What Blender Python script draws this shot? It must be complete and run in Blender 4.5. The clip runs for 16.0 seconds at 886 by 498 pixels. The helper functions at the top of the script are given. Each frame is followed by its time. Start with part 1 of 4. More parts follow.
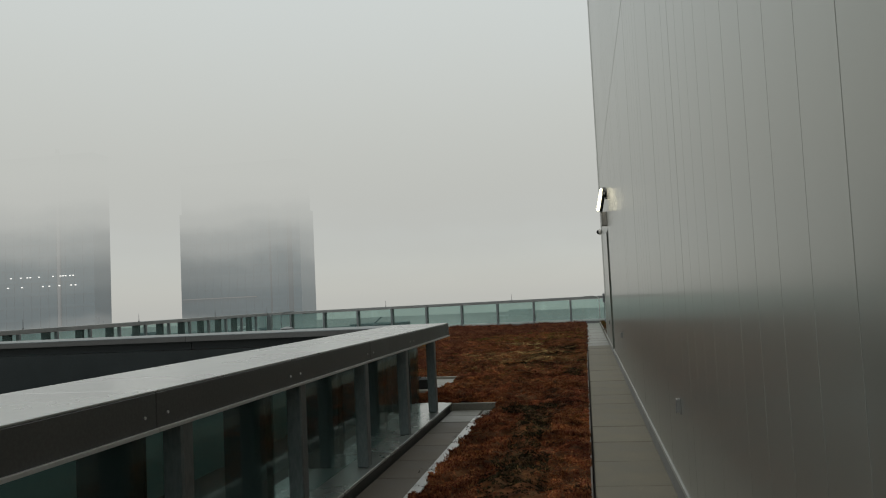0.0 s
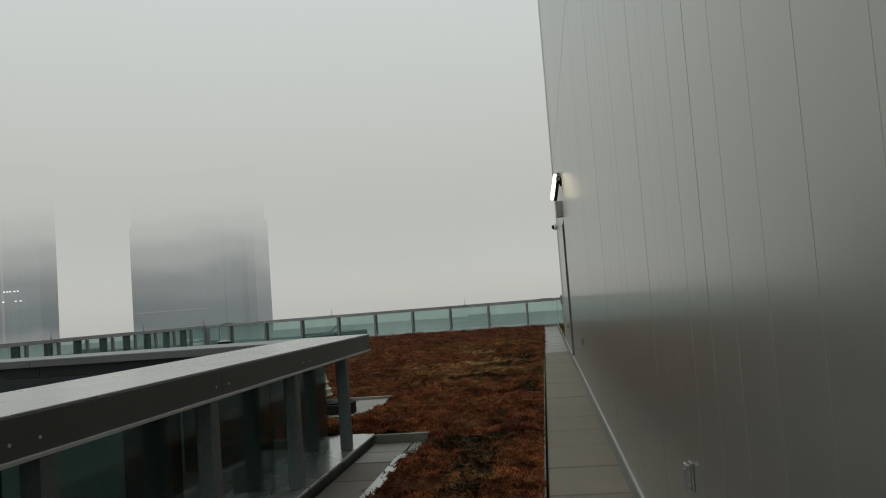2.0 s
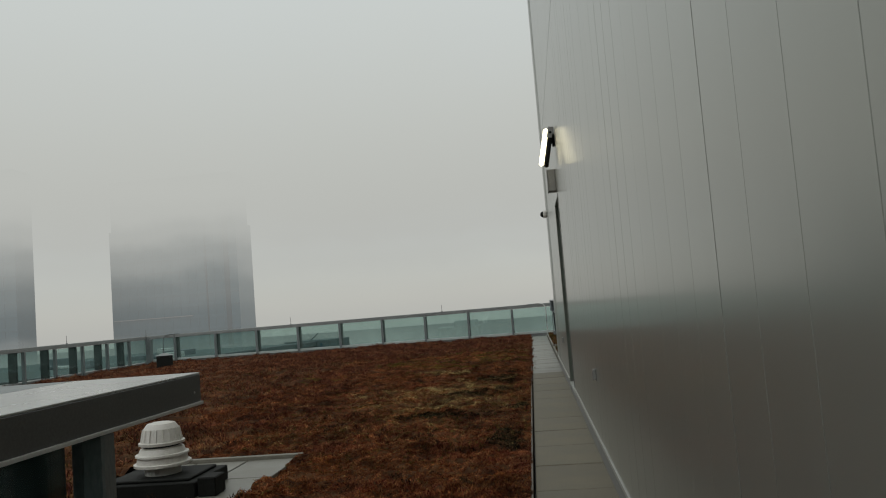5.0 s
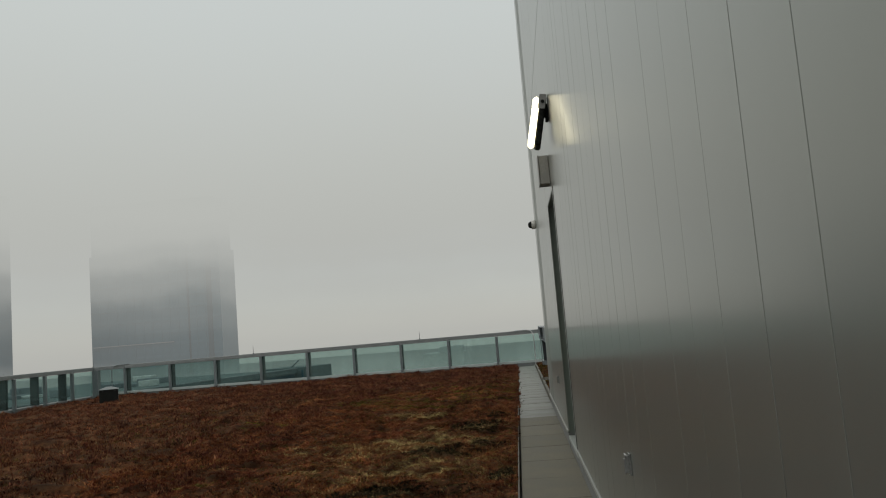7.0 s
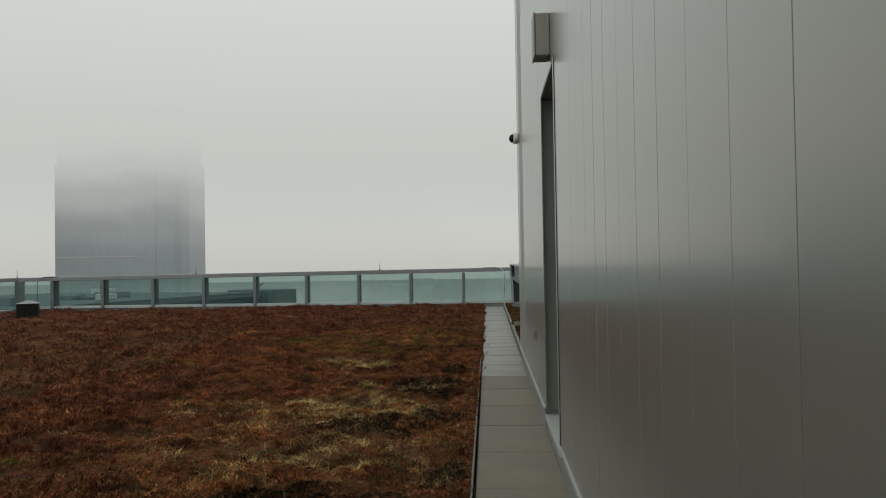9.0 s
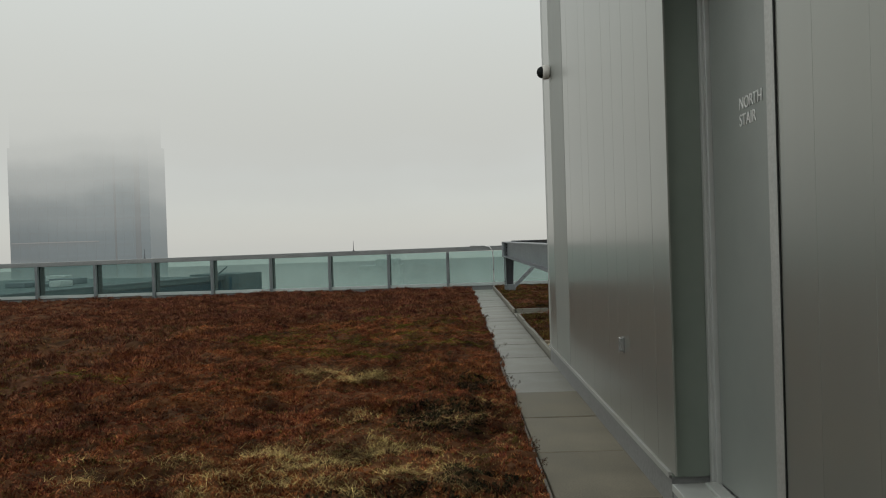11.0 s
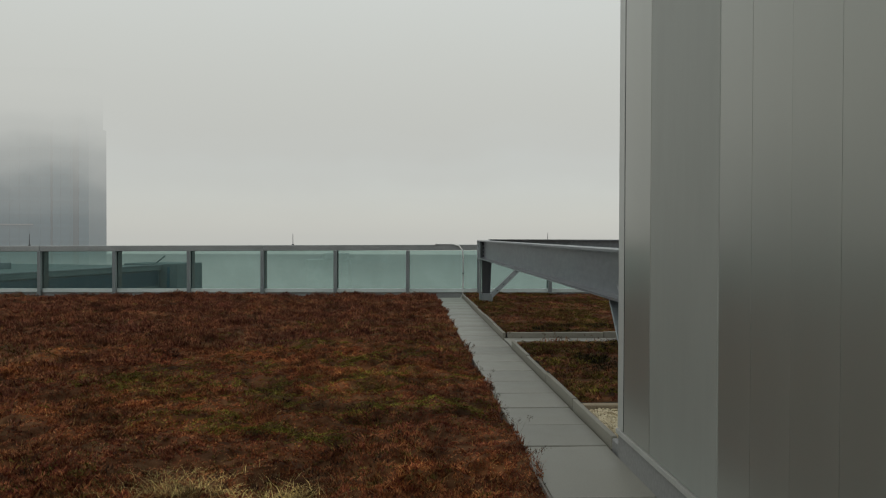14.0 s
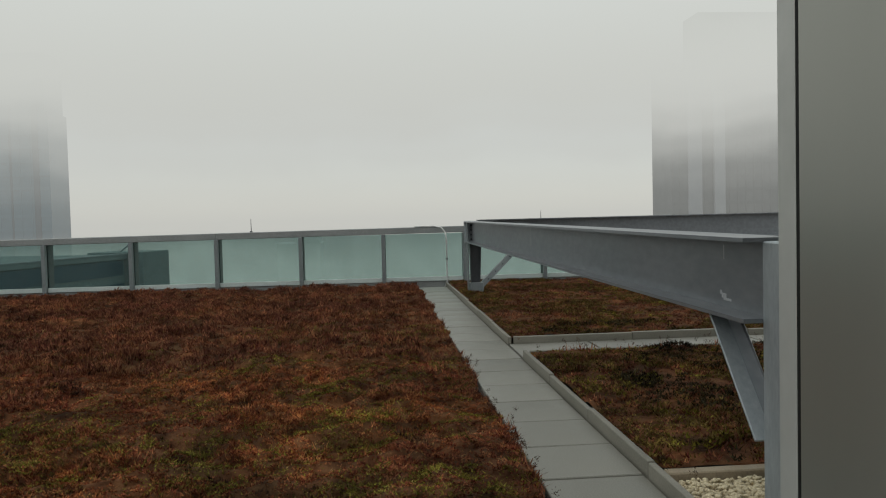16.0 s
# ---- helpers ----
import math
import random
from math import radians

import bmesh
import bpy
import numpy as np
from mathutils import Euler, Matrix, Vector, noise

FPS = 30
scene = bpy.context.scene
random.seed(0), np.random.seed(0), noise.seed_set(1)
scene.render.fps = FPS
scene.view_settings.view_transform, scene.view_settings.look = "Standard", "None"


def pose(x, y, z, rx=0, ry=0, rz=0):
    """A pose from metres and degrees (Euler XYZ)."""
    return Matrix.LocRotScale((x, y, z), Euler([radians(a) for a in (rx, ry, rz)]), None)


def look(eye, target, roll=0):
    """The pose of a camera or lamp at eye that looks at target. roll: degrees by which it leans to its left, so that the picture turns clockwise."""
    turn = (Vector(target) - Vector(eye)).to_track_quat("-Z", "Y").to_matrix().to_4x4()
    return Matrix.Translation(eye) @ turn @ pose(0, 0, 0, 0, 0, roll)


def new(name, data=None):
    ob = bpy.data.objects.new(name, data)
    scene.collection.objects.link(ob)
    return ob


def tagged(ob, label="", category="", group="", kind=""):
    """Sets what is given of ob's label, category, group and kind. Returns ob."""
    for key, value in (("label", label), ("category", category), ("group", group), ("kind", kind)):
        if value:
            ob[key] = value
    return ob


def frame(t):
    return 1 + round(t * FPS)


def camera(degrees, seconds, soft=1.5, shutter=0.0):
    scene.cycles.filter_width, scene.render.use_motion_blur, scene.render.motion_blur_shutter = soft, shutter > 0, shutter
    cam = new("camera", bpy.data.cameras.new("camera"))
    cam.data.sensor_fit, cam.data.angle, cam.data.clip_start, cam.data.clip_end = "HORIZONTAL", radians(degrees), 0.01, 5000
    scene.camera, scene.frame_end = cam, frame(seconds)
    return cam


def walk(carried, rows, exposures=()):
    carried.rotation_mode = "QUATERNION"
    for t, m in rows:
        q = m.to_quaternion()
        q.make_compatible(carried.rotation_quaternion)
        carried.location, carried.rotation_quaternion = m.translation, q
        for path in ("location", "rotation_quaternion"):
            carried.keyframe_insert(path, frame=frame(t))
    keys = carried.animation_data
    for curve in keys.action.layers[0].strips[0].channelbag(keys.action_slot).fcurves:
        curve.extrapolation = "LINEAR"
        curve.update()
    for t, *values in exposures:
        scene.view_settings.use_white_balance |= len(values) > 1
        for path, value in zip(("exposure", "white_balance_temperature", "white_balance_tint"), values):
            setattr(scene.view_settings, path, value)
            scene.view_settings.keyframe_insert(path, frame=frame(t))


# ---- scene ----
cam = camera(58.1, 16.0, 1.1)
PATH = [
    (0, (-0.461, 1.045, 1.217), (-0.805, 3.011, 1.34), -2.7),
    (0.5, (-0.418, 1.326, 1.193), (-0.781, 3.289, 1.309), -3.5),
    (1, (-0.422, 1.795, 1.182), (-0.689, 3.773, 1.302), -1.3),
    (1.5, (-0.356, 2.377, 1.177), (-0.581, 4.36, 1.303), -4.1),
    (2, (-0.404, 2.898, 1.174), (-0.644, 4.879, 1.306), -4.2),
    (2.5, (-0.411, 3.402, 1.152), (-0.597, 5.39, 1.272), -2.1),
    (3, (-0.363, 3.93, 1.179), (-0.545, 5.918, 1.298), -2.4),
    (3.5, (-0.414, 4.585, 1.147), (-0.6, 6.572, 1.273), -1.8),
    (6, (-0.391, 7.57, 1.17), (-0.616, 9.55, 1.348), -6.8),
    (6.5, (-0.396, 8.15, 1.193), (-0.623, 10.126, 1.396), -7.2),
    (7, (-0.394, 8.741, 1.187), (-0.562, 10.724, 1.392), -4.6),
    (7.5, (-0.353, 9.243, 1.179), (-0.461, 11.237, 1.288), -3.1),
    (8, (-0.386, 9.782, 1.158), (-0.497, 11.778, 1.207), -1.2),
    (8.5, (-0.361, 10.36, 1.179), (-0.477, 12.356, 1.222), -1.0),
    (11, (-0.879, 13.201, 1.151), (-0.907, 15.201, 1.134), -1.8),
    (11.5, (-1.007, 13.807, 1.211), (-0.990, 15.807, 1.267), -2.8),
    (12, (-1.002, 14.372, 1.193), (-0.931, 16.37, 1.248), -3.5),
    (12.5, (-1.038, 14.903, 1.204), (-0.993, 16.902, 1.258), -2.9),
    (13, (-1.074, 15.425, 1.18), (-0.979, 17.422, 1.233), 0.2),
    (13.5, (-1.073, 15.959, 1.167), (-0.964, 17.954, 1.075), -0.6),
    (14, (-1.132, 16.6, 1.155), (-1.033, 18.597, 1.128), 0.2),
    (14.5, (-1.168, 17.036, 1.149), (-1.005, 19.029, 1.11), -0.5),
    (15, (-1.144, 17.548, 1.212), (-1.012, 19.543, 1.163), -0.7),
    (15.5, (-1.207, 18.007, 1.152), (-1.076, 20.001, 1.069), -0.1),
    (16, (-1.175, 18.501, 1.192), (-1.008, 20.493, 1.112), -1.4),
]
walk(cam, [(t, look(eye, target, roll)) for t, eye, target, roll in PATH],
     [(0, -0.05), (1.5, -0.05), (2, -0.09), (2.5, -0.05), (3.5, -0.05), (6, -0.18), (6.5, -0.18), (7, -0.17), (7.5, -0.08), (8, 0.05), (8.7, 0.08), (11, 0.10), (11.5, -0.12), (12, 0.0), (12.5, 0.02), (13, 0.03), (13.5, 0.16), (14, 0.03), (14.5, 0.09), (15, -0.05), (15.5, 0.08), (16, 0.12)])

# ---- fog sky: an even bright overcast, a little brighter overhead ----
def fog_ramp(nt, height):
    """Colour of the fog by the sine of the height over the horizon."""
    ramp = nt.nodes.new("ShaderNodeValToRGB")
    e = ramp.color_ramp.elements
    e[0].position, e[0].color = 0.0, FOG_LOW
    e[1].position, e[1].color = 0.42, FOG_HIGH
    nt.links.new(height, ramp.inputs["Fac"])
    return ramp.outputs["Color"]


FOG_LOW = (0.472, 0.473, 0.446, 1)
FOG_HIGH = (0.632, 0.660, 0.622, 1)
world = bpy.data.worlds.new("fog_sky")
scene.world = world
world.use_nodes = True
wt = world.node_tree
bg = wt.nodes["Background"]
geo = wt.nodes.new("ShaderNodeTexCoord")
sep = wt.nodes.new("ShaderNodeSeparateXYZ")
wt.links.new(geo.outputs["Generated"], sep.inputs[0])
grey = fog_ramp(wt, sep.outputs["Z"])
sky = wt.nodes.new("ShaderNodeTexSky")
sky.sky_type, sky.sun_disc = "NISHITA", False
sky.sun_elevation, sky.sun_rotation = radians(48), radians(200)
dim = wt.nodes.new("ShaderNodeMix")
dim.data_type = "RGBA"
dim.inputs["Factor"].default_value = 0.02
wt.links.new(grey, dim.inputs["A"])
wt.links.new(sky.outputs["Color"], dim.inputs["B"])
wt.links.new(dim.outputs["Result"], bg.inputs["Color"])
bg.inputs["Strength"].default_value = 1.0

sun_data = bpy.data.lights.new("sun", "SUN")
sun_data.energy, sun_data.angle, sun_data.color = 0.5, radians(70), (1.0, 0.98, 0.95)
sun = new("sun", sun_data)
sun.matrix_world = look((-4, -8, 14), (0, 0, 0))


# ---- materials ----
def node_mat(name):
    m = bpy.data.materials.new(name)
    m.use_nodes = True
    return m, m.node_tree, m.node_tree.nodes["Principled BSDF"]


def tex(nt, scale, detail=4.0, rough=0.55, stretch=(1, 1, 1), coord="Object"):
    tc = nt.nodes.new("ShaderNodeTexCoord")
    mp = nt.nodes.new("ShaderNodeMapping")
    mp.inputs["Scale"].default_value = stretch
    nt.links.new(tc.outputs[coord], mp.inputs["Vector"])
    n = nt.nodes.new("ShaderNodeTexNoise")
    n.inputs["Scale"].default_value, n.inputs["Detail"].default_value, n.inputs["Roughness"].default_value = scale, detail, rough
    nt.links.new(mp.outputs["Vector"], n.inputs["Vector"])
    return n.outputs["Fac"]


def mix(nt, fac, a, b):
    m = nt.nodes.new("ShaderNodeMix")
    m.data_type = "RGBA"
    for key, v in (("Factor", fac), ("A", a), ("B", b)):
        if isinstance(v, (int, float)):
            m.inputs[key].default_value = v
        elif isinstance(v, tuple):
            m.inputs[key].default_value = (*v, 1)
        else:
            nt.links.new(v, m.inputs[key])
    return m.outputs["Result"]


def span(nt, fac, lo, hi, a=0.0, b=1.0):
    r = nt.nodes.new("ShaderNodeMapRange")
    r.inputs["From Min"].default_value, r.inputs["From Max"].default_value = lo, hi
    r.inputs["To Min"].default_value, r.inputs["To Max"].default_value = a, b
    nt.links.new(fac, r.inputs["Value"])
    return r.outputs["Result"]


def bump(nt, bsdf, height, strength, dist):
    b = nt.nodes.new("ShaderNodeBump")
    b.inputs["Strength"].default_value, b.inputs["Distance"].default_value = strength, dist
    nt.links.new(height, b.inputs["Height"])
    nt.links.new(b.outputs["Normal"], bsdf.inputs["Normal"])


def surface(name, dark, light, rough=(0.5, 0.7), metal=0.0, scale=3.0, fine=60.0, relief=0.15, stretch=(1, 1, 1), per_object=0.0, dist=0.004, coord="Object"):
    """A worn surface: broad stains and fine grain in colour, gloss and relief."""
    m, nt, b = node_mat(name)
    broad, grain = tex(nt, scale, 5, 0.6, stretch, coord), tex(nt, fine, 3, 0.6, stretch, coord)
    both = nt.nodes.new("ShaderNodeMath")
    both.operation = "MULTIPLY_ADD"
    nt.links.new(broad, both.inputs[0])
    both.inputs[1].default_value = 0.7
    g = span(nt, grain, 0.3, 0.7, 0.0, 0.3)
    nt.links.new(g, both.inputs[2])
    col = mix(nt, span(nt, both.outputs[0], 0.3, 0.75), dark, light)
    if per_object:
        info = nt.nodes.new("ShaderNodeObjectInfo")
        hsv = nt.nodes.new("ShaderNodeHueSaturation")
        nt.links.new(span(nt, info.outputs["Random"], 0, 1, 1 - per_object, 1 + per_object), hsv.inputs["Value"])
        nt.links.new(col, hsv.inputs["Color"])
        col = hsv.outputs["Color"]
    nt.links.new(col, b.inputs["Base Color"])
    nt.links.new(span(nt, broad, 0.3, 0.7, rough[0], rough[1]), b.inputs["Roughness"])
    b.inputs["Metallic"].default_value = metal
    if relief:
        bump(nt, b, grain, relief, dist)
    return m


panel_m = surface("satin_metal_panel", (0.276, 0.282, 0.250), (0.304, 0.310, 0.276), (0.28, 0.32), 0.50, 0.9, 2.2, 0.0, (1, 1, 0.12), 0.012)
flat_panel_m = surface("flat_metal_panel", (0.280, 0.293, 0.262), (0.308, 0.321, 0.290), (0.46, 0.54), 0.25, 0.8, 9.0, 0.0, (1, 1, 0.2), 0.05)
for m, coat in ((panel_m, 0.28), (flat_panel_m, 0.05)):
    lacquer = m.node_tree.nodes["Principled BSDF"]
    lacquer.inputs["Coat Weight"].default_value, lacquer.inputs["Coat Roughness"].default_value = coat, 0.12
core_m = surface("wall_core", (0.20, 0.20, 0.19), (0.25, 0.25, 0.24))
drip_m = surface("pale_flashing", (0.36, 0.36, 0.335), (0.48, 0.48, 0.45), (0.35, 0.5), 0.35, 6, 80, 0.03)
curb_m = surface("grey_curb_metal", (0.17, 0.17, 0.165), (0.26, 0.26, 0.25), (0.4, 0.6), 0.2, 2, 50, 0.05)
paver_m = surface("concrete_paver", (0.108, 0.096, 0.069), (0.245, 0.219, 0.165), (0.5, 0.72), 0.0, 2.6, 130, 0.12, (1, 1, 1), 0.06)
paver_m.node_tree.nodes["Principled BSDF"].inputs["Specular IOR Level"].default_value = 0.3
# lighter and greyer: open sky past the wall's shade, and damp, in the colour
far_paver_m = surface("damp_skylit_paver", (0.150, 0.146, 0.122), (0.240, 0.233, 0.200), (0.32, 0.55), 0.0, 2.4, 130, 0.10, (1, 1, 1), 0.10)
old_paver_m = surface("stained_paver", (0.10, 0.083, 0.066), (0.185, 0.155, 0.125), (0.5, 0.75), 0.0, 3.0, 120, 0.15, (1, 1, 1), 0.12)
bed_m = surface("roof_base", (0.04, 0.037, 0.033), (0.07, 0.065, 0.06), (0.8, 0.95), 0.0, 2, 40, 0.3)
kerb_m = surface("bed_kerb", (0.150, 0.141, 0.112), (0.240, 0.227, 0.186), (0.5, 0.7), 0.0, 4, 90, 0.2, (1, 1, 1), 0.08)
beige_kerb_m = surface("beige_kerb", (0.22, 0.175, 0.115), (0.35, 0.285, 0.195), (0.6, 0.8), 0.0, 5, 90, 0.2)
edge_m = surface("aluminium_edging", (0.5, 0.5, 0.49), (0.68, 0.68, 0.66), (0.3, 0.5), 0.5, 7, 90, 0.08)
dark_edge_m = surface("brown_edging", (0.10, 0.085, 0.07), (0.22, 0.2, 0.17), (0.5, 0.7), 0.2, 7, 90, 0.08)
cap_m = surface("aluminium_cap", (0.48, 0.485, 0.475), (0.56, 0.565, 0.55), (0.24, 0.32), 0.7, 0.9, 5, 0.0, (1, 1, 1), 0.04)
soffit_m = surface("cap_drip_edge", (0.58, 0.58, 0.57), (0.72, 0.72, 0.71), (0.3, 0.4), 0.4, 3, 60, 0.03)
# darker than the cap: the planting the upright metal mirrors is in its colour
fascia_m = surface("dimmed_fascia", (0.10, 0.10, 0.098), (0.14, 0.14, 0.136), (0.35, 0.5), 0.4, 1.5, 80, 0.03, (1, 1, 1), 0.05)
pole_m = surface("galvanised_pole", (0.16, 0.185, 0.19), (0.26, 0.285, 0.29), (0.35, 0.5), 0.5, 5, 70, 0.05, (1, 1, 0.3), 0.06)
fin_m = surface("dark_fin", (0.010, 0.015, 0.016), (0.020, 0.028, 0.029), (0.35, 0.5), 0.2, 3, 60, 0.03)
lining_m = surface("skylit_lining", (0.23, 0.34, 0.33), (0.32, 0.45, 0.435), (0.5, 0.7), 0.0, 1.2, 30, 0.03, (1, 1, 0.3))
rail_m = surface("parapet_rail", (0.21, 0.225, 0.222), (0.30, 0.315, 0.31), (0.4, 0.55), 0.4, 2, 50, 0.05, (1, 1, 1), 0.05)
parapet_base_m = surface("parapet_base", (0.17, 0.18, 0.175), (0.26, 0.27, 0.26), (0.5, 0.65), 0.2, 2, 50, 0.08)
steel_m = surface("galvanised_steel", (0.165, 0.178, 0.192), (0.235, 0.250, 0.265), (0.32, 0.48), 0.45, 1.7, 20, 0.0, (1, 0.35, 1), 0.03)
pale_steel_m = surface("pale_galvanised_steel", (0.29, 0.325, 0.34), (0.41, 0.445, 0.46), (0.35, 0.5), 0.5, 3, 45, 0.05, (1, 1, 0.3))
scuff_m = surface("zinc_scuff", (0.30, 0.31, 0.32), (0.48, 0.49, 0.50), (0.5, 0.7), 0.2, 8, 60, 0.05)
dark_steel_m = surface("dark_steel", (0.045, 0.05, 0.055), (0.09, 0.095, 0.10), (0.4, 0.6), 0.3, 3, 60, 0.05)
plastic_m = surface("white_plastic", (0.62, 0.60, 0.55), (0.74, 0.72, 0.67), (0.3, 0.45), 0.0, 6, 60, 0.03)
black_m = surface("black_plastic", (0.008, 0.009, 0.008), (0.018, 0.019, 0.017), (0.6, 0.75), 0.0, 5, 60, 0.06)
grey_box_m = surface("grey_enamel_box", (0.23, 0.225, 0.21), (0.31, 0.305, 0.285), (0.4, 0.55), 0.1, 6, 60, 0.03)
cover_m = surface("grey_outlet_cover", (0.19, 0.19, 0.18), (0.29, 0.29, 0.275), (0.35, 0.5), 0.3, 10, 90, 0.03)
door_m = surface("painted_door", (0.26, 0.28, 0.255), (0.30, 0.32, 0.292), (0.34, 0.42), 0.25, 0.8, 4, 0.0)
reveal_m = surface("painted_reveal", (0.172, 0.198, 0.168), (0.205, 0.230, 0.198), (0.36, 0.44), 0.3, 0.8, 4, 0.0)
frame_m = surface("door_frame", (0.40, 0.412, 0.385), (0.48, 0.492, 0.465), (0.35, 0.45), 0.2, 1, 5, 0.0)
pebble_m = surface("river_pebble", (0.44, 0.365, 0.23), (0.70, 0.61, 0.42), (0.6, 0.8), 0.0, 25, 120, 0.1)
ledge_m = surface("pale_sill_rail", (0.40, 0.46, 0.44), (0.52, 0.58, 0.56), (0.4, 0.55), 0.1, 2, 40, 0.03)
paint_m = surface("white_lettering", (0.72, 0.72, 0.70), (0.8, 0.8, 0.78), (0.5, 0.6), 0.0, 20, 120, 0.0)
tower_m = surface("tower_glass", (0.018, 0.080, 0.118), (0.034, 0.106, 0.146), (0.25, 0.35), 0.0, 0.03, 0.2, 0.0)
tower_band_m = surface("tower_spandrel", (0.024, 0.088, 0.126), (0.042, 0.114, 0.154), (0.4, 0.5), 0.0, 0.03, 0.2, 0.0)
tower_pier_m = surface("tower_pier", (0.16, 0.18, 0.20), (0.22, 0.24, 0.255), (0.5, 0.6), 0.0, 0.03, 0.2, 0.0)
recess_m = surface("tower_recess", (0.006, 0.035, 0.055), (0.010, 0.045, 0.068), (0.4, 0.5), 0.0, 0.03, 0.2, 0.0)
stone_tower_m = surface("stone_tower", (0.05, 0.062, 0.066), (0.085, 0.098, 0.10), (0.6, 0.7), 0.0, 0.03, 0.2, 0.0)
# lightened: no fog sheet stands before it, so haze is in the colour
roof_far_m = surface("hazed_far_roof", (0.095, 0.125, 0.13), (0.145, 0.175, 0.18), (0.6, 0.8), 0.0, 0.1, 1.0, 0.0)
street_m = surface("far_ground", (0.10, 0.105, 0.105), (0.16, 0.165, 0.165), (0.8, 0.9), 0.0, 0.01, 0.1, 0.0)


black_m.node_tree.nodes["Principled BSDF"].inputs["Specular IOR Level"].default_value = 0.15


def glass(name, tint, gloss=0.06, haze=0.0, haze_colour=(0.3, 0.4, 0.4)):
    """Thin tinted pane: light passes straight through, it mirrors more at a flat angle, and a film of damp dirt greys it."""
    m, nt, b = node_mat(name)
    out = nt.nodes["Material Output"]
    nt.nodes.remove(b)
    clear = nt.nodes.new("ShaderNodeBsdfTransparent")
    n = tex(nt, 1.3, 4, 0.6)
    nt.links.new(mix(nt, n, tuple(c * 0.92 for c in tint), tint), clear.inputs["Color"])
    film = nt.nodes.new("ShaderNodeBsdfDiffuse")
    film.inputs["Color"].default_value = (*haze_colour, 1)
    shiny = nt.nodes.new("ShaderNodeBsdfGlossy")
    shiny.inputs["Color"].default_value, shiny.inputs["Roughness"].default_value = (0.9, 0.95, 0.93, 1), 0.05
    tilt = nt.nodes.new("ShaderNodeLayerWeight")
    tilt.inputs["Blend"].default_value = 0.5
    steep = nt.nodes.new("ShaderNodeMath")
    steep.operation = "POWER"
    steep.inputs[1].default_value = 5.0
    nt.links.new(tilt.outputs["Facing"], steep.inputs[0])
    fr = span(nt, steep.outputs[0], 0, 1, gloss, 0.7)
    dirty = nt.nodes.new("ShaderNodeMixShader")
    nt.links.new(span(nt, tex(nt, 2.2, 5, 0.65, (1, 1, 0.5)), 0.3, 0.7, haze * 0.5, haze * 1.5), dirty.inputs[0])
    nt.links.new(clear.outputs[0], dirty.inputs[1])
    nt.links.new(film.outputs[0], dirty.inputs[2])
    mx = nt.nodes.new("ShaderNodeMixShader")
    nt.links.new(fr, mx.inputs[0])
    nt.links.new(dirty.outputs[0], mx.inputs[1])
    nt.links.new(shiny.outputs[0], mx.inputs[2])
    nt.links.new(mx.outputs[0], out.inputs["Surface"])
    return m


parapet_glass_m = glass("green_glass", (0.71, 0.825, 0.80), 0.03, 0.06, (0.30, 0.40, 0.38))
well_glass_m = glass("dark_tinted_glass", (0.66, 0.77, 0.755), 0.03, 0.08, (0.15, 0.25, 0.24))
lens_m, lens_nt, lens_b = node_mat("lamp_lens")
lens_b.inputs["Base Color"].default_value = (0.9, 0.88, 0.8, 1)
lens_b.inputs["Emission Color"].default_value = (1.0, 0.90, 0.60, 1)
lens_b.inputs["Emission Strength"].default_value = 3.6
lit_m, lit_nt, lit_b = node_mat("lit_window")
lit_b.inputs["Emission Color"].default_value = (1.0, 0.98, 0.92, 1)
lit_b.inputs["Emission Strength"].default_value = 1.3


# plant colours wander over the field in broad and small drifts
def plants(name, a, b2, c, rough=0.75, island=True):
    m, nt, b = node_mat(name)
    broad, small = tex(nt, 0.8, 5, 0.65), tex(nt, 5.0, 4, 0.65)
    col = mix(nt, span(nt, broad, 0.40, 0.60), a, b2)
    col = mix(nt, span(nt, small, 0.42, 0.66, 0, 0.8), col, c)
    drift = nt.nodes.new("ShaderNodeHueSaturation")
    nt.links.new(span(nt, tex(nt, 2.3, 3, 0.6, (1, 1.3, 1)), 0.34, 0.66, 0.48, 1.45), drift.inputs["Value"])
    nt.links.new(col, drift.inputs["Color"])
    # finest drift: tone of single plants, and crevice shade put into the colour
    speck = nt.nodes.new("ShaderNodeHueSaturation")
    nt.links.new(span(nt, tex(nt, 10.0, 3, 0.6), 0.36, 0.64, 0.50, 1.5), speck.inputs["Value"])
    nt.links.new(drift.outputs["Color"], speck.inputs["Color"])
    col = speck.outputs["Color"]
    if island:
        g = nt.nodes.new("ShaderNodeNewGeometry")
        hsv = nt.nodes.new("ShaderNodeHueSaturation")
        nt.links.new(span(nt, g.outputs["Random Per Island"], 0, 1, 0.30, 1.85), hsv.inputs["Value"])
        nt.links.new(span(nt, g.outputs["Random Per Island"], 0, 1, 0.480, 0.520), hsv.inputs["Hue"])
        nt.links.new(col, hsv.inputs["Color"])
        col = hsv.outputs["Color"]
    nt.links.new(col, b.inputs["Base Color"])
    b.inputs["Roughness"].default_value = rough
    b.inputs["Specular IOR Level"].default_value = 0.06
    return m, nt, b


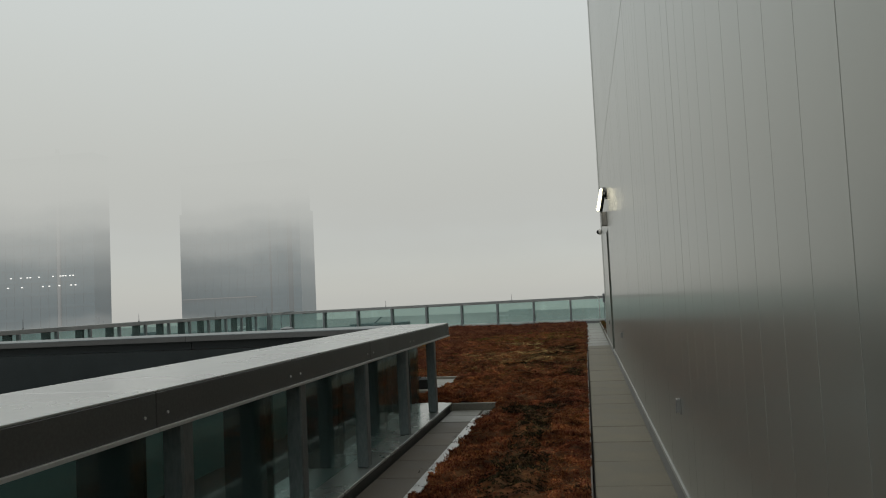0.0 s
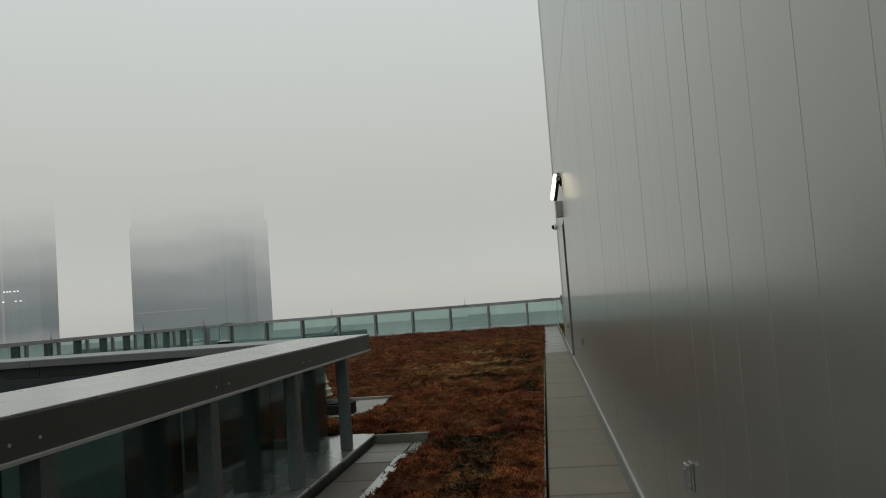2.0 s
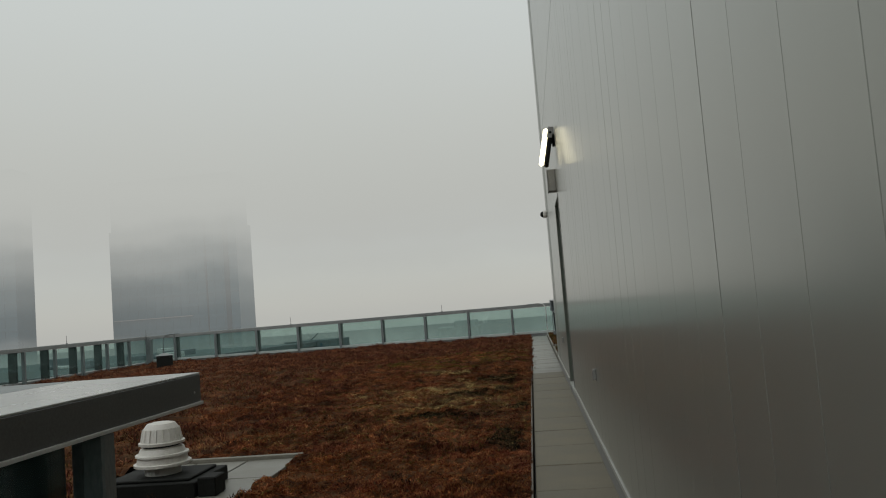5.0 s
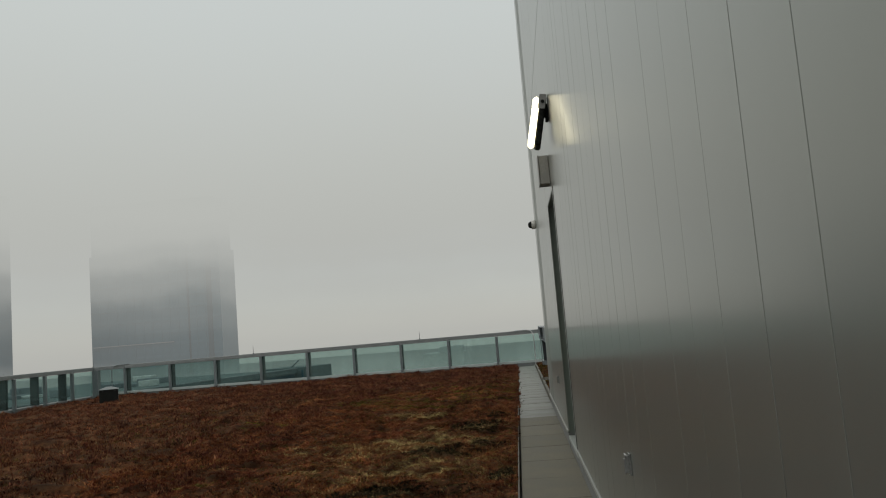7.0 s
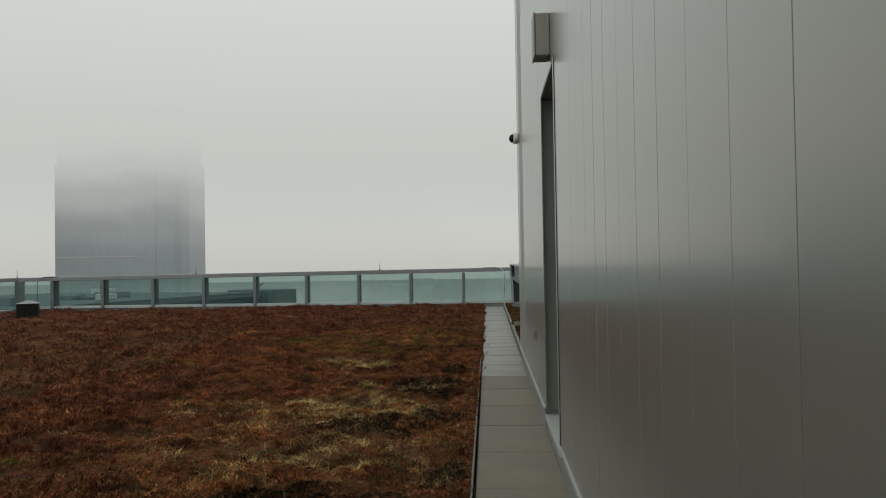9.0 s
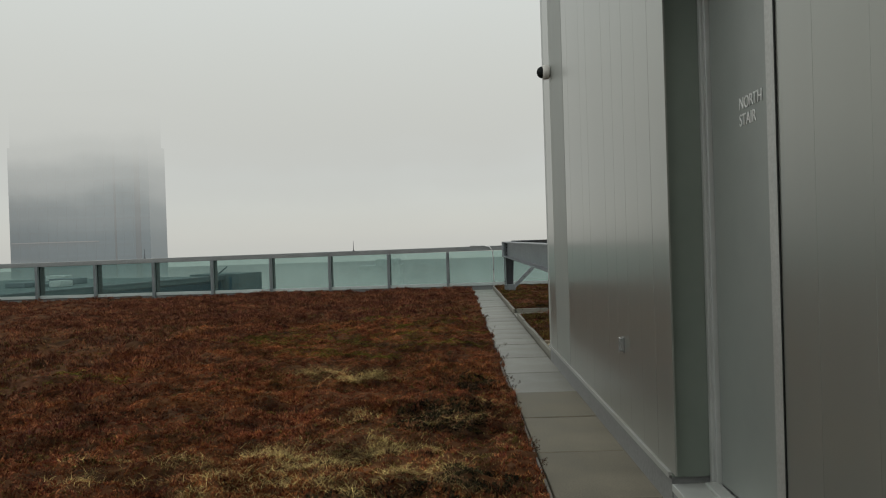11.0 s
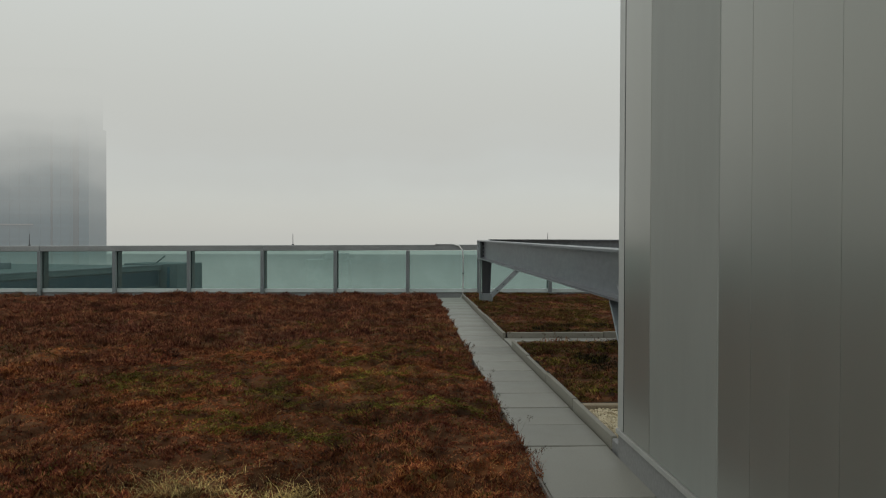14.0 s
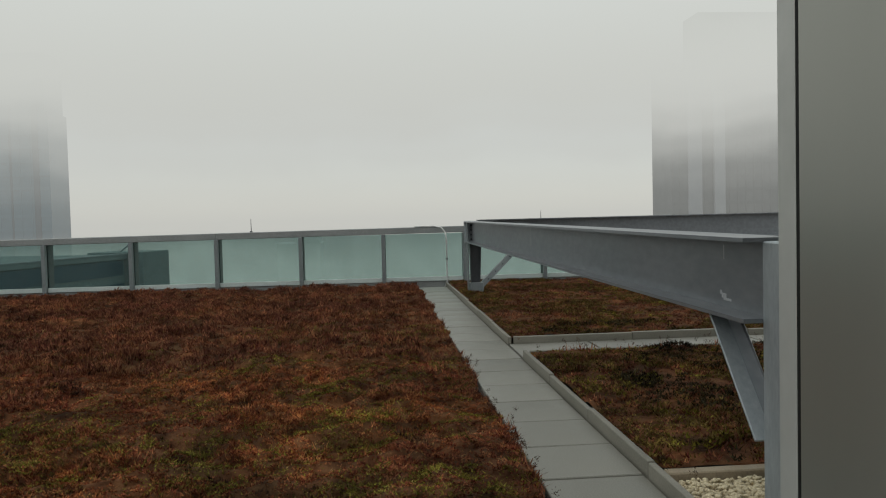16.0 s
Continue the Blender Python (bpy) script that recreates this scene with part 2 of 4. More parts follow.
sedum_m, _, _ = plants("red_sedum", (0.172, 0.048, 0.026), (0.268, 0.084, 0.032), (0.150, 0.062, 0.033))
brown_sedum_m, _, _ = plants("brown_sedum", (0.130, 0.042, 0.026), (0.186, 0.063, 0.031), (0.108, 0.048, 0.030))
dark_sedum_m, _, _ = plants("dark_sedum", (0.050, 0.024, 0.016), (0.070, 0.032, 0.018), (0.040, 0.026, 0.015))
soil_m, soil_nt, soil_b = plants("sedum_mat", (0.088, 0.037, 0.017), (0.128, 0.051, 0.020), (0.056, 0.034, 0.017), 0.9, False)
bump(soil_nt, soil_b, tex(soil_nt, 45, 4, 0.7), 0.8, 0.02)
green_m, _, _ = plants("green_sedum", (0.125, 0.104, 0.017), (0.172, 0.140, 0.021), (0.076, 0.060, 0.015))
olive_m, _, _ = plants("olive_sedum", (0.095, 0.066, 0.018), (0.125, 0.078, 0.022), (0.066, 0.047, 0.016))
straw_m, _, _ = plants("dry_straw", (0.44, 0.312, 0.125), (0.52, 0.375, 0.155), (0.28, 0.185, 0.075))
tan_m, _, _ = plants("tan_stalks", (0.185, 0.105, 0.042), (0.25, 0.14, 0.050), (0.13, 0.068, 0.03))
moss_m, _, _ = plants("dark_moss", (0.016, 0.014, 0.009), (0.027, 0.023, 0.013), (0.046, 0.038, 0.020), 0.95)


# ---- mesh helpers ----
def add_box(bm, x0, x1, y0, y1, z0, z1, bevel=0.0):
    vs = bmesh.ops.create_cube(bm, size=1)["verts"]
    for v in vs:
        v.co = ((x0 + x1) / 2 + v.co.x * (x1 - x0), (y0 + y1) / 2 + v.co.y * (y1 - y0), (z0 + z1) / 2 + v.co.z * (z1 - z0))
    if bevel:
        es = list({e for v in vs for e in v.link_edges})
        bmesh.ops.bevel(bm, geom=es, offset=bevel, segments=1, affect="EDGES")
    return bm


def box(x0, x1, y0, y1, z0, z1, bevel=0.0):
    return add_box(bmesh.new(), x0, x1, y0, y1, z0, z1, bevel)


def tube(p, q, r, sides=10, r2=None):
    bm = bmesh.new()
    p, q = Vector(p), Vector(q)
    m = Matrix.Translation((p + q) / 2) @ (q - p).to_track_quat("Z", "Y").to_matrix().to_4x4()
    bmesh.ops.create_cone(bm, cap_ends=True, segments=sides, radius1=r, radius2=r if r2 is None else r2, depth=(q - p).length, matrix=m)
    return bm


def lathe(profile, sides=28, m=Matrix()):
    """Turns (radius, height) pairs round the z axis."""
    bm = bmesh.new()
    rings = [[bm.verts.new(m @ Vector((r * math.cos(a), r * math.sin(a), z))) for a in (2 * math.pi * k / sides for k in range(sides))] for r, z in profile]
    for a, b in zip(rings, rings[1:]):
        for k in range(sides):
            bm.faces.new((a[k], a[(k + 1) % sides], b[(k + 1) % sides], b[k]))
    bm.faces.new(rings[0][::-1])
    bm.faces.new(rings[-1])
    return bm


def bent_pipe(points, r, sides=8):
    bm = bmesh.new()
    rings = []
    pts = [Vector(p) for p in points]
    for i, p in enumerate(pts):
        d = (pts[min(i + 1, len(pts) - 1)] - pts[max(i - 1, 0)]).normalized()
        q = d.to_track_quat("Z", "Y")
        rings.append([bm.verts.new(p + q @ Vector((r * math.cos(2 * math.pi * k / sides), r * math.sin(2 * math.pi * k / sides), 0))) for k in range(sides)])
    for a, b in zip(rings, rings[1:]):
        for k in range(sides):
            bm.faces.new((a[k], a[(k + 1) % sides], b[(k + 1) % sides], b[k]))
    bm.faces.new(rings[0][::-1])
    bm.faces.new(rings[-1])
    return bm


def mesh_of(name, bm, material, smooth=False):
    bmesh.ops.recalc_face_normals(bm, faces=bm.faces)
    me = bpy.data.meshes.new(name)
    bm.to_mesh(me)
    bm.free()
    me.materials.append(material)
    if smooth:
        for p in me.polygons:
            p.use_smooth = True
    return me


def part(name, bm, material, parent=None, label="", smooth=False):
    ob = new(name, mesh_of(name, bm, material, smooth))
    ob.parent = parent
    if label:
        ob["label"] = label
    return ob


def piece(name, me, parent, at, turn=0.0):
    """One of many alike pieces: an object of its own on a shared mesh."""
    ob = new(name, me)
    ob.parent = parent
    ob.location = at
    ob.rotation_euler = (0, 0, turn)
    return ob


def thing(name, at=(0, 0, 0), label="", category="", group="", kind=""):
    ob = new(name)
    ob.location = at
    ob.empty_display_size = 0.1
    return tagged(ob, label, category, group, kind)


def join_box_list(boxes, bevel=0.0):
    bm = bmesh.new()
    for b in boxes:
        add_box(bm, *b, bevel)
    return bm


# ---- the roof deck and the ground far below ----
tagged(part("roof_deck", box(-13.9, 9.0, -6.0, 33.0, -0.6, -0.12), bed_m), "dark roof build-up under the planting and pavers", "roof", kind="structure")
tagged(part("ground", box(-3000, 3000, -3000, 3000, -62, -60), street_m), "grey city ground far below, lost in fog", "ground", kind="structure")

# ---- pavement: one row of concrete slabs along the wall ----
pavement = tagged(part("pavement", box(-0.475, 0.018, -5.5, 32.5, -0.118, -0.045), bed_m), "walkway of pale grey concrete slabs, damp in places", "walkway", kind="structure")
joints = [14.335 - 0.74 * k for k in range(26, 0, -1)] + [14.335, 15.1, 15.9, 16.7, 17.5, 18.35, 19.2, 20.1, 20.99] + [20.99 + 0.505 * k for k in range(1, 23)]


def slab(w, d, h=0.06, gap=0.014):
    return box(-w / 2 + gap / 2, w / 2 - gap / 2, -d / 2 + gap / 2, d / 2 - gap / 2, -h, 0, 0.004)


slab_meshes = {}
rnd = random.Random(4)
for a, b in zip(joints, joints[1:]):
    key = (round(b - a, 3), a > 19.1)
    if key not in slab_meshes:
        # slabs clear of the wall's shade take the skylit, damp colour
        slab_meshes[key] = mesh_of("paver", slab(0.488, b - a), far_paver_m if a > 19.1 else paver_m)
    ob = piece("paver", slab_meshes[key], pavement, (-0.2285, (a + b) / 2, 0.0 + rnd.uniform(-0.002, 0.002)))
    ob.rotation_euler = (rnd.uniform(-0.002, 0.002), rnd.uniform(-0.003, 0.003), 0)

tagged(part("walkway_edging", box(-0.492, -0.480, 1.0, 20.6, -0.10, 0.022, 0.002), dark_edge_m), "thin brown metal edging beside the walkway", "edging", kind="structure")

# ---- the metal-clad stair wall on the walkway's far side ----
DOOR_A, DOOR_B, DOOR_TOP, SILL = 15.37, 16.54, 2.315, 0.16
wall = tagged(part("wall_east", join_box_list([
    (0.010, 0.34, -6.0, DOOR_A - 0.02, -0.118, 9.4), (0.010, 0.34, DOOR_B + 0.02, 20.70, -0.118, 9.4),
    (0.010, 0.34, DOOR_A - 0.02, DOOR_B + 0.02, DOOR_TOP + 0.02, 9.4), (0.010, 0.34, DOOR_A - 0.02, DOOR_B + 0.02, -0.118, 0.10)]), core_m),
    "tall wall clad in satin grey metal panels with upright seams", "wall", kind="structure")
tagged(part("wall_north", box(0.345, 4.0, 20.40, 20.70, -0.118, 9.4), core_m), "end wall of the stair house", "wall", kind="structure")
tagged(part("wall_south", box(0.345, 4.0, -6.0, -5.7, -0.118, 9.4), core_m), "rear wall of the stair house", "wall", kind="structure")
tagged(part("wall_far_east", box(4.005, 4.3, -6.0, 20.70, -0.118, 9.4), core_m), "outer wall of the stair house", "wall", kind="structure")
tagged(part("ceiling", box(0.034, 4.3, -6.0, 20.70, 9.405, 9.6), core_m), "roof slab of the stair house", "roof", kind="structure")

PITCH, FIRST, BREAK, TOP = 0.2667, 11.41, 3.775, 9.4


def panel_mesh(z0, z1):
    return mesh_of("panel", box(0.0, 0.008, -PITCH / 2 + 0.0010, PITCH / 2 - 0.0010, z0, z1, 0.0008), panel_m)


panel_low, panel_high, panel_head = panel_mesh(SILL, BREAK - 0.006), panel_mesh(BREAK + 0.006, TOP), panel_mesh(DOOR_TOP, BREAK - 0.006)
rnd = random.Random(9)
for k in range(-65, 30):
    step = PITCH if k >= 0 else 0.2693
    y = FIRST + step * (k + 0.5)
    lean, proud = rnd.gauss(0, 0.0014), rnd.gauss(0, 0.00015)
    over_door = DOOR_A < y < DOOR_B
    for me in (panel_head if over_door else panel_low, panel_high):
        ob = piece("panel", me, wall, (proud, y, 0), lean + rnd.gauss(0, 0.0004))
        ob.scale.y = step / PITCH
start = FIRST + PITCH * 30
for a, b, lean, m in ((start, 20.212, -0.004, flat_panel_m), (20.212, 20.632, 0.003, panel_m), (20.650, 20.75, 0.0, frame_m)):
    for z0, z1 in ((SILL, BREAK - 0.006), (BREAK + 0.006, TOP)):
        me = mesh_of("panel", box(0.0, 0.008, -(b - a) / 2 + 0.002, (b - a) / 2 - 0.002, z0, z1, 0.003), m)
        piece("panel", me, wall, (0, (a + b) / 2, 0), lean)
part("shadow_gap", box(0.002, 0.0095, 20.633, 20.649, SILL, TOP), black_m, wall, "dark joint beside the corner strip")
for z0, z1 in ((SILL, BREAK - 0.006), (BREAK + 0.006, TOP)):
    me = mesh_of("panel", box(0.032, 1.2, 20.705, 20.75, z0, z1, 0.003), flat_panel_m)
    piece("panel", me, wall, (0, 0, 0))

for a, b in ((-6.0, DOOR_A - 0.012), (DOOR_B + 0.012, 20.75)):
    tagged(part("trim", join_box_list([(-0.010, 0.0095, a, b, SILL - 0.016, SILL - 0.003), (-0.010, -0.006, a, b, SILL - 0.027, SILL - 0.016)], 0.0), drip_m), "pale folded metal drip flashing under the wall panels", "flashing", kind="structure")
    tagged(part("baseboard", box(0.0045, 0.0095, a, b, -0.05, SILL - 0.0345), curb_m), "grey metal upstand along the foot of the wall", "upstand", kind="structure")

# ---- the stair door in its recess ----
door = thing("door_1", (0.135, (DOOR_A + DOOR_B) / 2, 0.10), "closed grey-green metal stair door set back in the wall", "door", kind="structure")
w = DOOR_B - DOOR_A
part("door_leaf", box(0.05, 0.095, -w / 2 + 0.07, w / 2 - 0.075, 0.03, 2.12, 0.003), door_m, door)
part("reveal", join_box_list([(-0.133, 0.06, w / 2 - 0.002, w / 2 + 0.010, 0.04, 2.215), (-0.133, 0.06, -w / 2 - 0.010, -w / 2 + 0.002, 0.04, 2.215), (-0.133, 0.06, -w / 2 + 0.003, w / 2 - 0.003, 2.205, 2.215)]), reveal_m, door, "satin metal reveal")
for s in (1, -1):
    part("frame_jamb", join_box_list([(0.024, 0.06, s * (w / 2 - 0.018) - 0.015, s * (w / 2 - 0.018) + 0.015, 0.0, 2.203), (0.034, 0.09, s * (w / 2 - 0.050) - 0.014, s * (w / 2 - 0.050) + 0.014, 0.0, 2.19)], 0.002), frame_m, door, "pale metal frame jamb")
    part("gasket", box(0.040, 0.06, s * (w / 2 - 0.0345) - 0.0012, s * (w / 2 - 0.0345) + 0.0012, 0.03, 2.19), black_m, door, "thin dark gasket")
part("frame_head", box(0.024, 0.06, -w / 2 + 0.042, w / 2 - 0.042, 2.155, 2.203, 0.002), frame_m, door)
part("threshold", join_box_list([(-0.135, 0.09, -w / 2 + 0.003, w / 2 - 0.003, -0.02, 0.012), (-0.01, 0.045, -w / 2 + 0.045, w / 2 - 0.045, 0.0122, 0.028)], 0.002), frame_m, door, "worn metal threshold")
part("closing_strip", box(-0.139, -0.1355, -w / 2 - 0.006, -w / 2 + 0.050, 0.06, 2.215), drip_m, door, "pale edge strip")
part("shadow_gap", box(-0.1385, -0.1355, -w / 2 - 0.014, -w / 2 - 0.0065, 0.06, 2.215), black_m, door, "dark joint beside the edge strip")
handle = part("handle", bent_pipe([(0.05, -0.36, 0.985), (0.005, -0.36, 0.985), (-0.005, -0.35, 0.985), (-0.005, -0.23, 0.985)], 0.010), soffit_m, door, "brushed lever handle", True)
part("rose", tube((0.052, -0.36, 0.985), (0.040, -0.36, 0.985), 0.026, 16), soffit_m, handle)


def wording(name, text, size, m, parent, label=""):
    cu = bpy.data.curves.new(name, "FONT")
    cu.body, cu.size, cu.align_x, cu.extrude = text, size, "LEFT", 0.0008
    tmp = new(name, cu)
    me = bpy.data.meshes.new_from_object(tmp.evaluated_get(bpy.context.evaluated_depsgraph_get()))
    bpy.data.objects.remove(tmp)
    me.materials.append(paint_m)
    ob = new(name, me)
    ob.parent = parent
    ob.matrix_local = m
    if label:
        ob["label"] = label
    return ob


for text, z in (("NORTH", 1.500), ("STAIR", 1.440)):
    m = Matrix.Translation((0.0475, 16.148 - (DOOR_A + DOOR_B) / 2, z)) @ Matrix(((0, 0, -1, 0), (-1, 0, 0, 0), (0, 1, 0, 0), (0, 0, 0, 1)))
    wording("lettering", text, 0.062, m, door, "white painted lettering")

# ---- things on the wall ----
def outlet(y, z):
    t = thing("outlet_box", (0, y, z), "grey weatherproof outlet box fixed to the metal wall", "outlet", "outlet boxes on the wall")
    t.matrix_world = pose(0, y - 0.02, z) @ Matrix.Scale(0.88, 4)
    part("back_plate", box(-0.009, -0.001, -0.026, 0.026, -0.048, 0.048, 0.002), cover_m, t)
    c = part("cover", join_box_list([(-0.026, -0.0095, -0.020, 0.020, -0.036, 0.040), (-0.031, -0.0262, -0.018, 0.018, -0.043, 0.026)], 0.002), cover_m, t, "hinged grey cover")
    part("hinge", tube((-0.024, -0.018, 0.043), (-0.024, 0.018, 0.043), 0.003), soffit_m, c)
    part("screw", tube((-0.0092, 0.0, -0.0445), (-0.012, 0.0, -0.0445), 0.0025), soffit_m, t)
    return t


for y, z in ((5.44, 0.595), (12.0, 0.615), (17.44, 0.580)):
    outlet(y, z)

flood = thing("wall_floodlight", (0, 15.05, 2.79), "lit oblong wall floodlight with a dark cast housing", "wall light")
flood.matrix_world = pose(0, 15.05, 2.773) @ Matrix.Diagonal((1, 1, 0.92, 1))
part("wall_plate", box(-0.024, -0.001, -0.045, 0.045, 0.02, 0.16, 0.004), black_m, flood)
part("arm", box(-0.055, -0.0245, -0.022, 0.022, 0.05, 0.13, 0.004), black_m, flood)
TILT = Matrix.Translation((-0.055, 0, 0.12)) @ Matrix.Translation((0.016, 0, 0)) @ Matrix.Rotation(radians(11), 4, "Y") @ Matrix.Translation((0.055, 0, -0.12))


def tilted(bm):
    bmesh.ops.transform(bm, matrix=TILT, verts=bm.verts)
    return bm


house = part("housing", tilted(box(-0.088, -0.036, -0.105, 0.105, -0.215, 0.215, 0.012)), black_m, flood, "ribbed black housing")
for i in range(7):
    z = -0.19 + i * 0.05
    part("rib", tilted(box(-0.084, -0.052, -0.112, -0.1055, z, z + 0.02, 0.002)), black_m, house)
part("lens", tilted(box(-0.142, -0.0885, -0.100, 0.100, -0.210, 0.210, 0.022)), lens_m, flood, "glowing warm white lens")
part("bracket", tilted(join_box_list([(-0.095, -0.04, -0.118, -0.1125, 0.10, 0.225), (-0.095, -0.04, -0.1122, 0.05, 0.2165, 0.228)], 0.001)), grey_box_m, flood, "pale grey bracket")
part("pivot", tilted(tube((-0.065, -0.1185, 0.16), (-0.065, -0.128, 0.16), 0.015, 14)), black_m, flood)

junction = thing("junction_box", (0, 15.68, 2.505), "grey enamelled junction box under the floodlight", "junction box")
part("body", box(-0.085, -0.001, -0.085, 0.085, -0.125, 0.125, 0.004), grey_box_m, junction)
part("lid", box(-0.094, -0.0855, -0.090, 0.090, -0.130, 0.130, 0.003), grey_box_m, junction)
for y, z in ((-0.075, 0.115), (0.075, 0.115), (-0.075, -0.115), (0.075, -0.115)):
    part("screw", tube((-0.0942, y, z), (-0.097, y, z), 0.005, 8), soffit_m, junction)

turn = Matrix.Rotation(radians(-90), 4, "Y")
eye = thing("security_camera", (0, 20.16, 2.60), "small white wall dome camera with a dark bubble", "camera")
part("mount", lathe([(0.045, 0.001), (0.060, 0.012), (0.064, 0.055), (0.060, 0.064)], 26, turn), plastic_m, eye, "white housing", True)
part("dome", lathe([(0.050, 0.0642), (0.049, 0.078), (0.042, 0.094), (0.030, 0.106), (0.012, 0.113)], 24, turn), black_m, eye, "smoked dark dome", True)

# ---- glass parapet ----
def rail_z(x):
    return 1.028 + 0.006 * x


parapet = thing("parapet", (0, 32.6, 0), "roof-edge parapet of greenish glass under a grey metal rail", "parapet", kind="structure")
left_parapet = thing("parapet", (-13.62, 15, 0), "roof-edge parapet of greenish glass under a grey metal rail", "parapet", kind="structure")
posts_x = [-1.05 - 1.427 * i for i in range(-5, 9)]
pole_me = mesh_of("pole", box(-0.032, 0.032, -0.20, -0.11, 0.02, 0.93, 0.004), pole_m)
fin_me = mesh_of("fin", box(-0.030, 0.030, -0.085, 0.145, 0.02, 0.93, 0.004), fin_m)


def sheared(bm, slope):
    for v in bm.verts:
        v.co.z += slope * v.co.x
    return bm


def cells(lo, hi, cuts):
    ends = [lo] + sorted(c for c in cuts if lo < c < hi) + [hi]
    return list(zip(ends, ends[1:]))


for a, b in cells(-13.62, 7.6, posts_x[::-3]):
    part("rail", sheared(box(a + 0.003, b - 0.003, -0.17, 0.17, 0.920, 1.028, 0.008), 0.006), rail_m, parapet)
    part("upstand", box(a, b, -0.10, 0.30, -0.118, 0.075), parapet_base_m, parapet)
for a, b in cells(-13.60, 7.6, posts_x):
    p = part("pane", sheared(box(a + 0.012, b - 0.012, -0.100, -0.088, 0.105, 0.914), 0.004), parapet_glass_m, parapet)
    p.visible_shadow = False
    part("bottom_rail", box(a + 0.035, b - 0.035, -0.125, -0.088, 0.0755, 0.150, 0.003), ledge_m, parapet, "pale sill rail under the glass")
for x in posts_x:
    piece("pole", pole_me, parapet, (x, 0, 0.005 * x - 0.018))
    piece("fin", fin_me, parapet, (x + 0.012, 0, 0.005 * x - 0.020))
posts_y = [31.23 - 15 - 1.358 * i for i in range(0, 26)]
for a, b in cells(-21.0, 17.6 - 0.2, posts_y[::3]):
    part("rail", box(-0.17, 0.17, a + 0.003, b - 0.003, 0.838, 0.946, 0.008), rail_m, left_parapet)
    part("upstand", box(-0.30, 0.10, a, b, -0.118, 0.06), parapet_base_m, left_parapet)
for a, b in cells(-21.0, 17.42, posts_y):
    p = part("pane", box(0.088, 0.100, a + 0.012, b - 0.012, 0.09, 0.832), parapet_glass_m, left_parapet)
    p.visible_shadow = False
pole_s = mesh_of("pole", box(0.11, 0.20, -0.032, 0.032, 0.02, 0.836, 0.004), pole_m)
fin_s = mesh_of("fin", box(-0.270, -0.040, -0.030, 0.030, 0.02, 0.836, 0.004), fin_m)
for y in posts_y:
    piece("pole", pole_s, left_parapet, (0, y, 0))
    piece("fin", fin_s, left_parapet, (0, y + 0.012, 0))
part("corner_post", box(0.16, 0.34, 17.32, 17.50, -0.05, 0.845, 0.006), pole_m, left_parapet)


def rod(x, y, z):
    t = thing("lightning_rod", (x, y, z), "thin grey lightning rod on the parapet rail", "lightning rod", "lightning rods along the parapet")
    part("base", tube((0, 0, 0), (0, 0, 0.022), 0.022, 12), dark_steel_m, t)
    part("rod", tube((0, 0, 0.0225), (0, 0, 0.235), 0.0075, 8, 0.004), dark_steel_m, t)


for x in (-13.56, -8.45, -3.33, 1.78):
    rod(x, 32.6, rail_z(x))
for y in (28.0, 23.0, 18.0):
    rod(-13.62, y, 0.946)

for x, s in ((-0.05, 1.0), (-12.75, -1.0)):
    z = rail_z(x)
    t = thing("conduit", (x, 32.38, 0), "pale bent conduit running down from the parapet rail", "conduit", "conduits on the parapet")
    pts = [(-0.45 * s, 0.05, z + 0.010), (-0.1 * s, 0.05, z + 0.010), (0.02 * s, 0.02, z - 0.02), (0.08 * s, -0.01, z - 0.10), (0.10 * s, -0.01, z - 0.22), (0.10 * s, -0.01, 0.2), (0.10 * s, -0.01, 0.06), (0.04 * s, -0.02, -0.05)]
    part("pipe", bent_pipe(pts, 0.012), soffit_m if s > 0 else pole_m, t, "", True)
    part("clip", box(0.10 * s - 0.022, 0.10 * s + 0.022, -0.030, 0.012, 0.45, 0.475, 0.002), dark_steel_m, t)

# ---- glazed light well with a wide metal cap ----
OX, OY, OVER = -2.05, 10.14, 0.11
well = thing("light_well", (OX, OY, 0), "glazed light well with dark panes and a wide metal cap", "light well")
y_cuts = [-4.9 - OY, -2.0 - OY, 0.9 - OY, 3.8 - OY, 6.80 - OY, OVER]
for i, (a, b) in enumerate(zip(y_cuts, y_cuts[1:])):
    last = i == len(y_cuts) - 2
    c = part("cap", box(-0.66, -0.002, a + 0.0025, b - (0.0 if last else 0.0025), 0.9175, 0.927, 0.002), cap_m, well, "wide pale metal cap")
    f = part("fascia", box(-0.030, 0.0, a + 0.0025, b - 0.0025, 0.787, 0.917, 0.002), fascia_m, well, "metal fascia, darkened for the planting it mirrors")
    part("drip_edge", box(-0.045, 0.012, a + 0.002, b - 0.002, 0.772, 0.7865, 0.001), soffit_m, well, "pale drip edge")
    part("soffit", box(-0.64, -0.046, a + 0.003, b - 0.003, 0.765, 0.9165), fascia_m, well)
    for dy in (0.08, 1.37, 1.52, (b - a) - 0.08):
        part("rivet", tube((0.0, a + dy, 0.835), (0.004, a + dy, 0.835), 0.006, 8), soffit_m, f)
x_cuts = [-0.665, -2.9, -5.8, -8.7, -11.0]
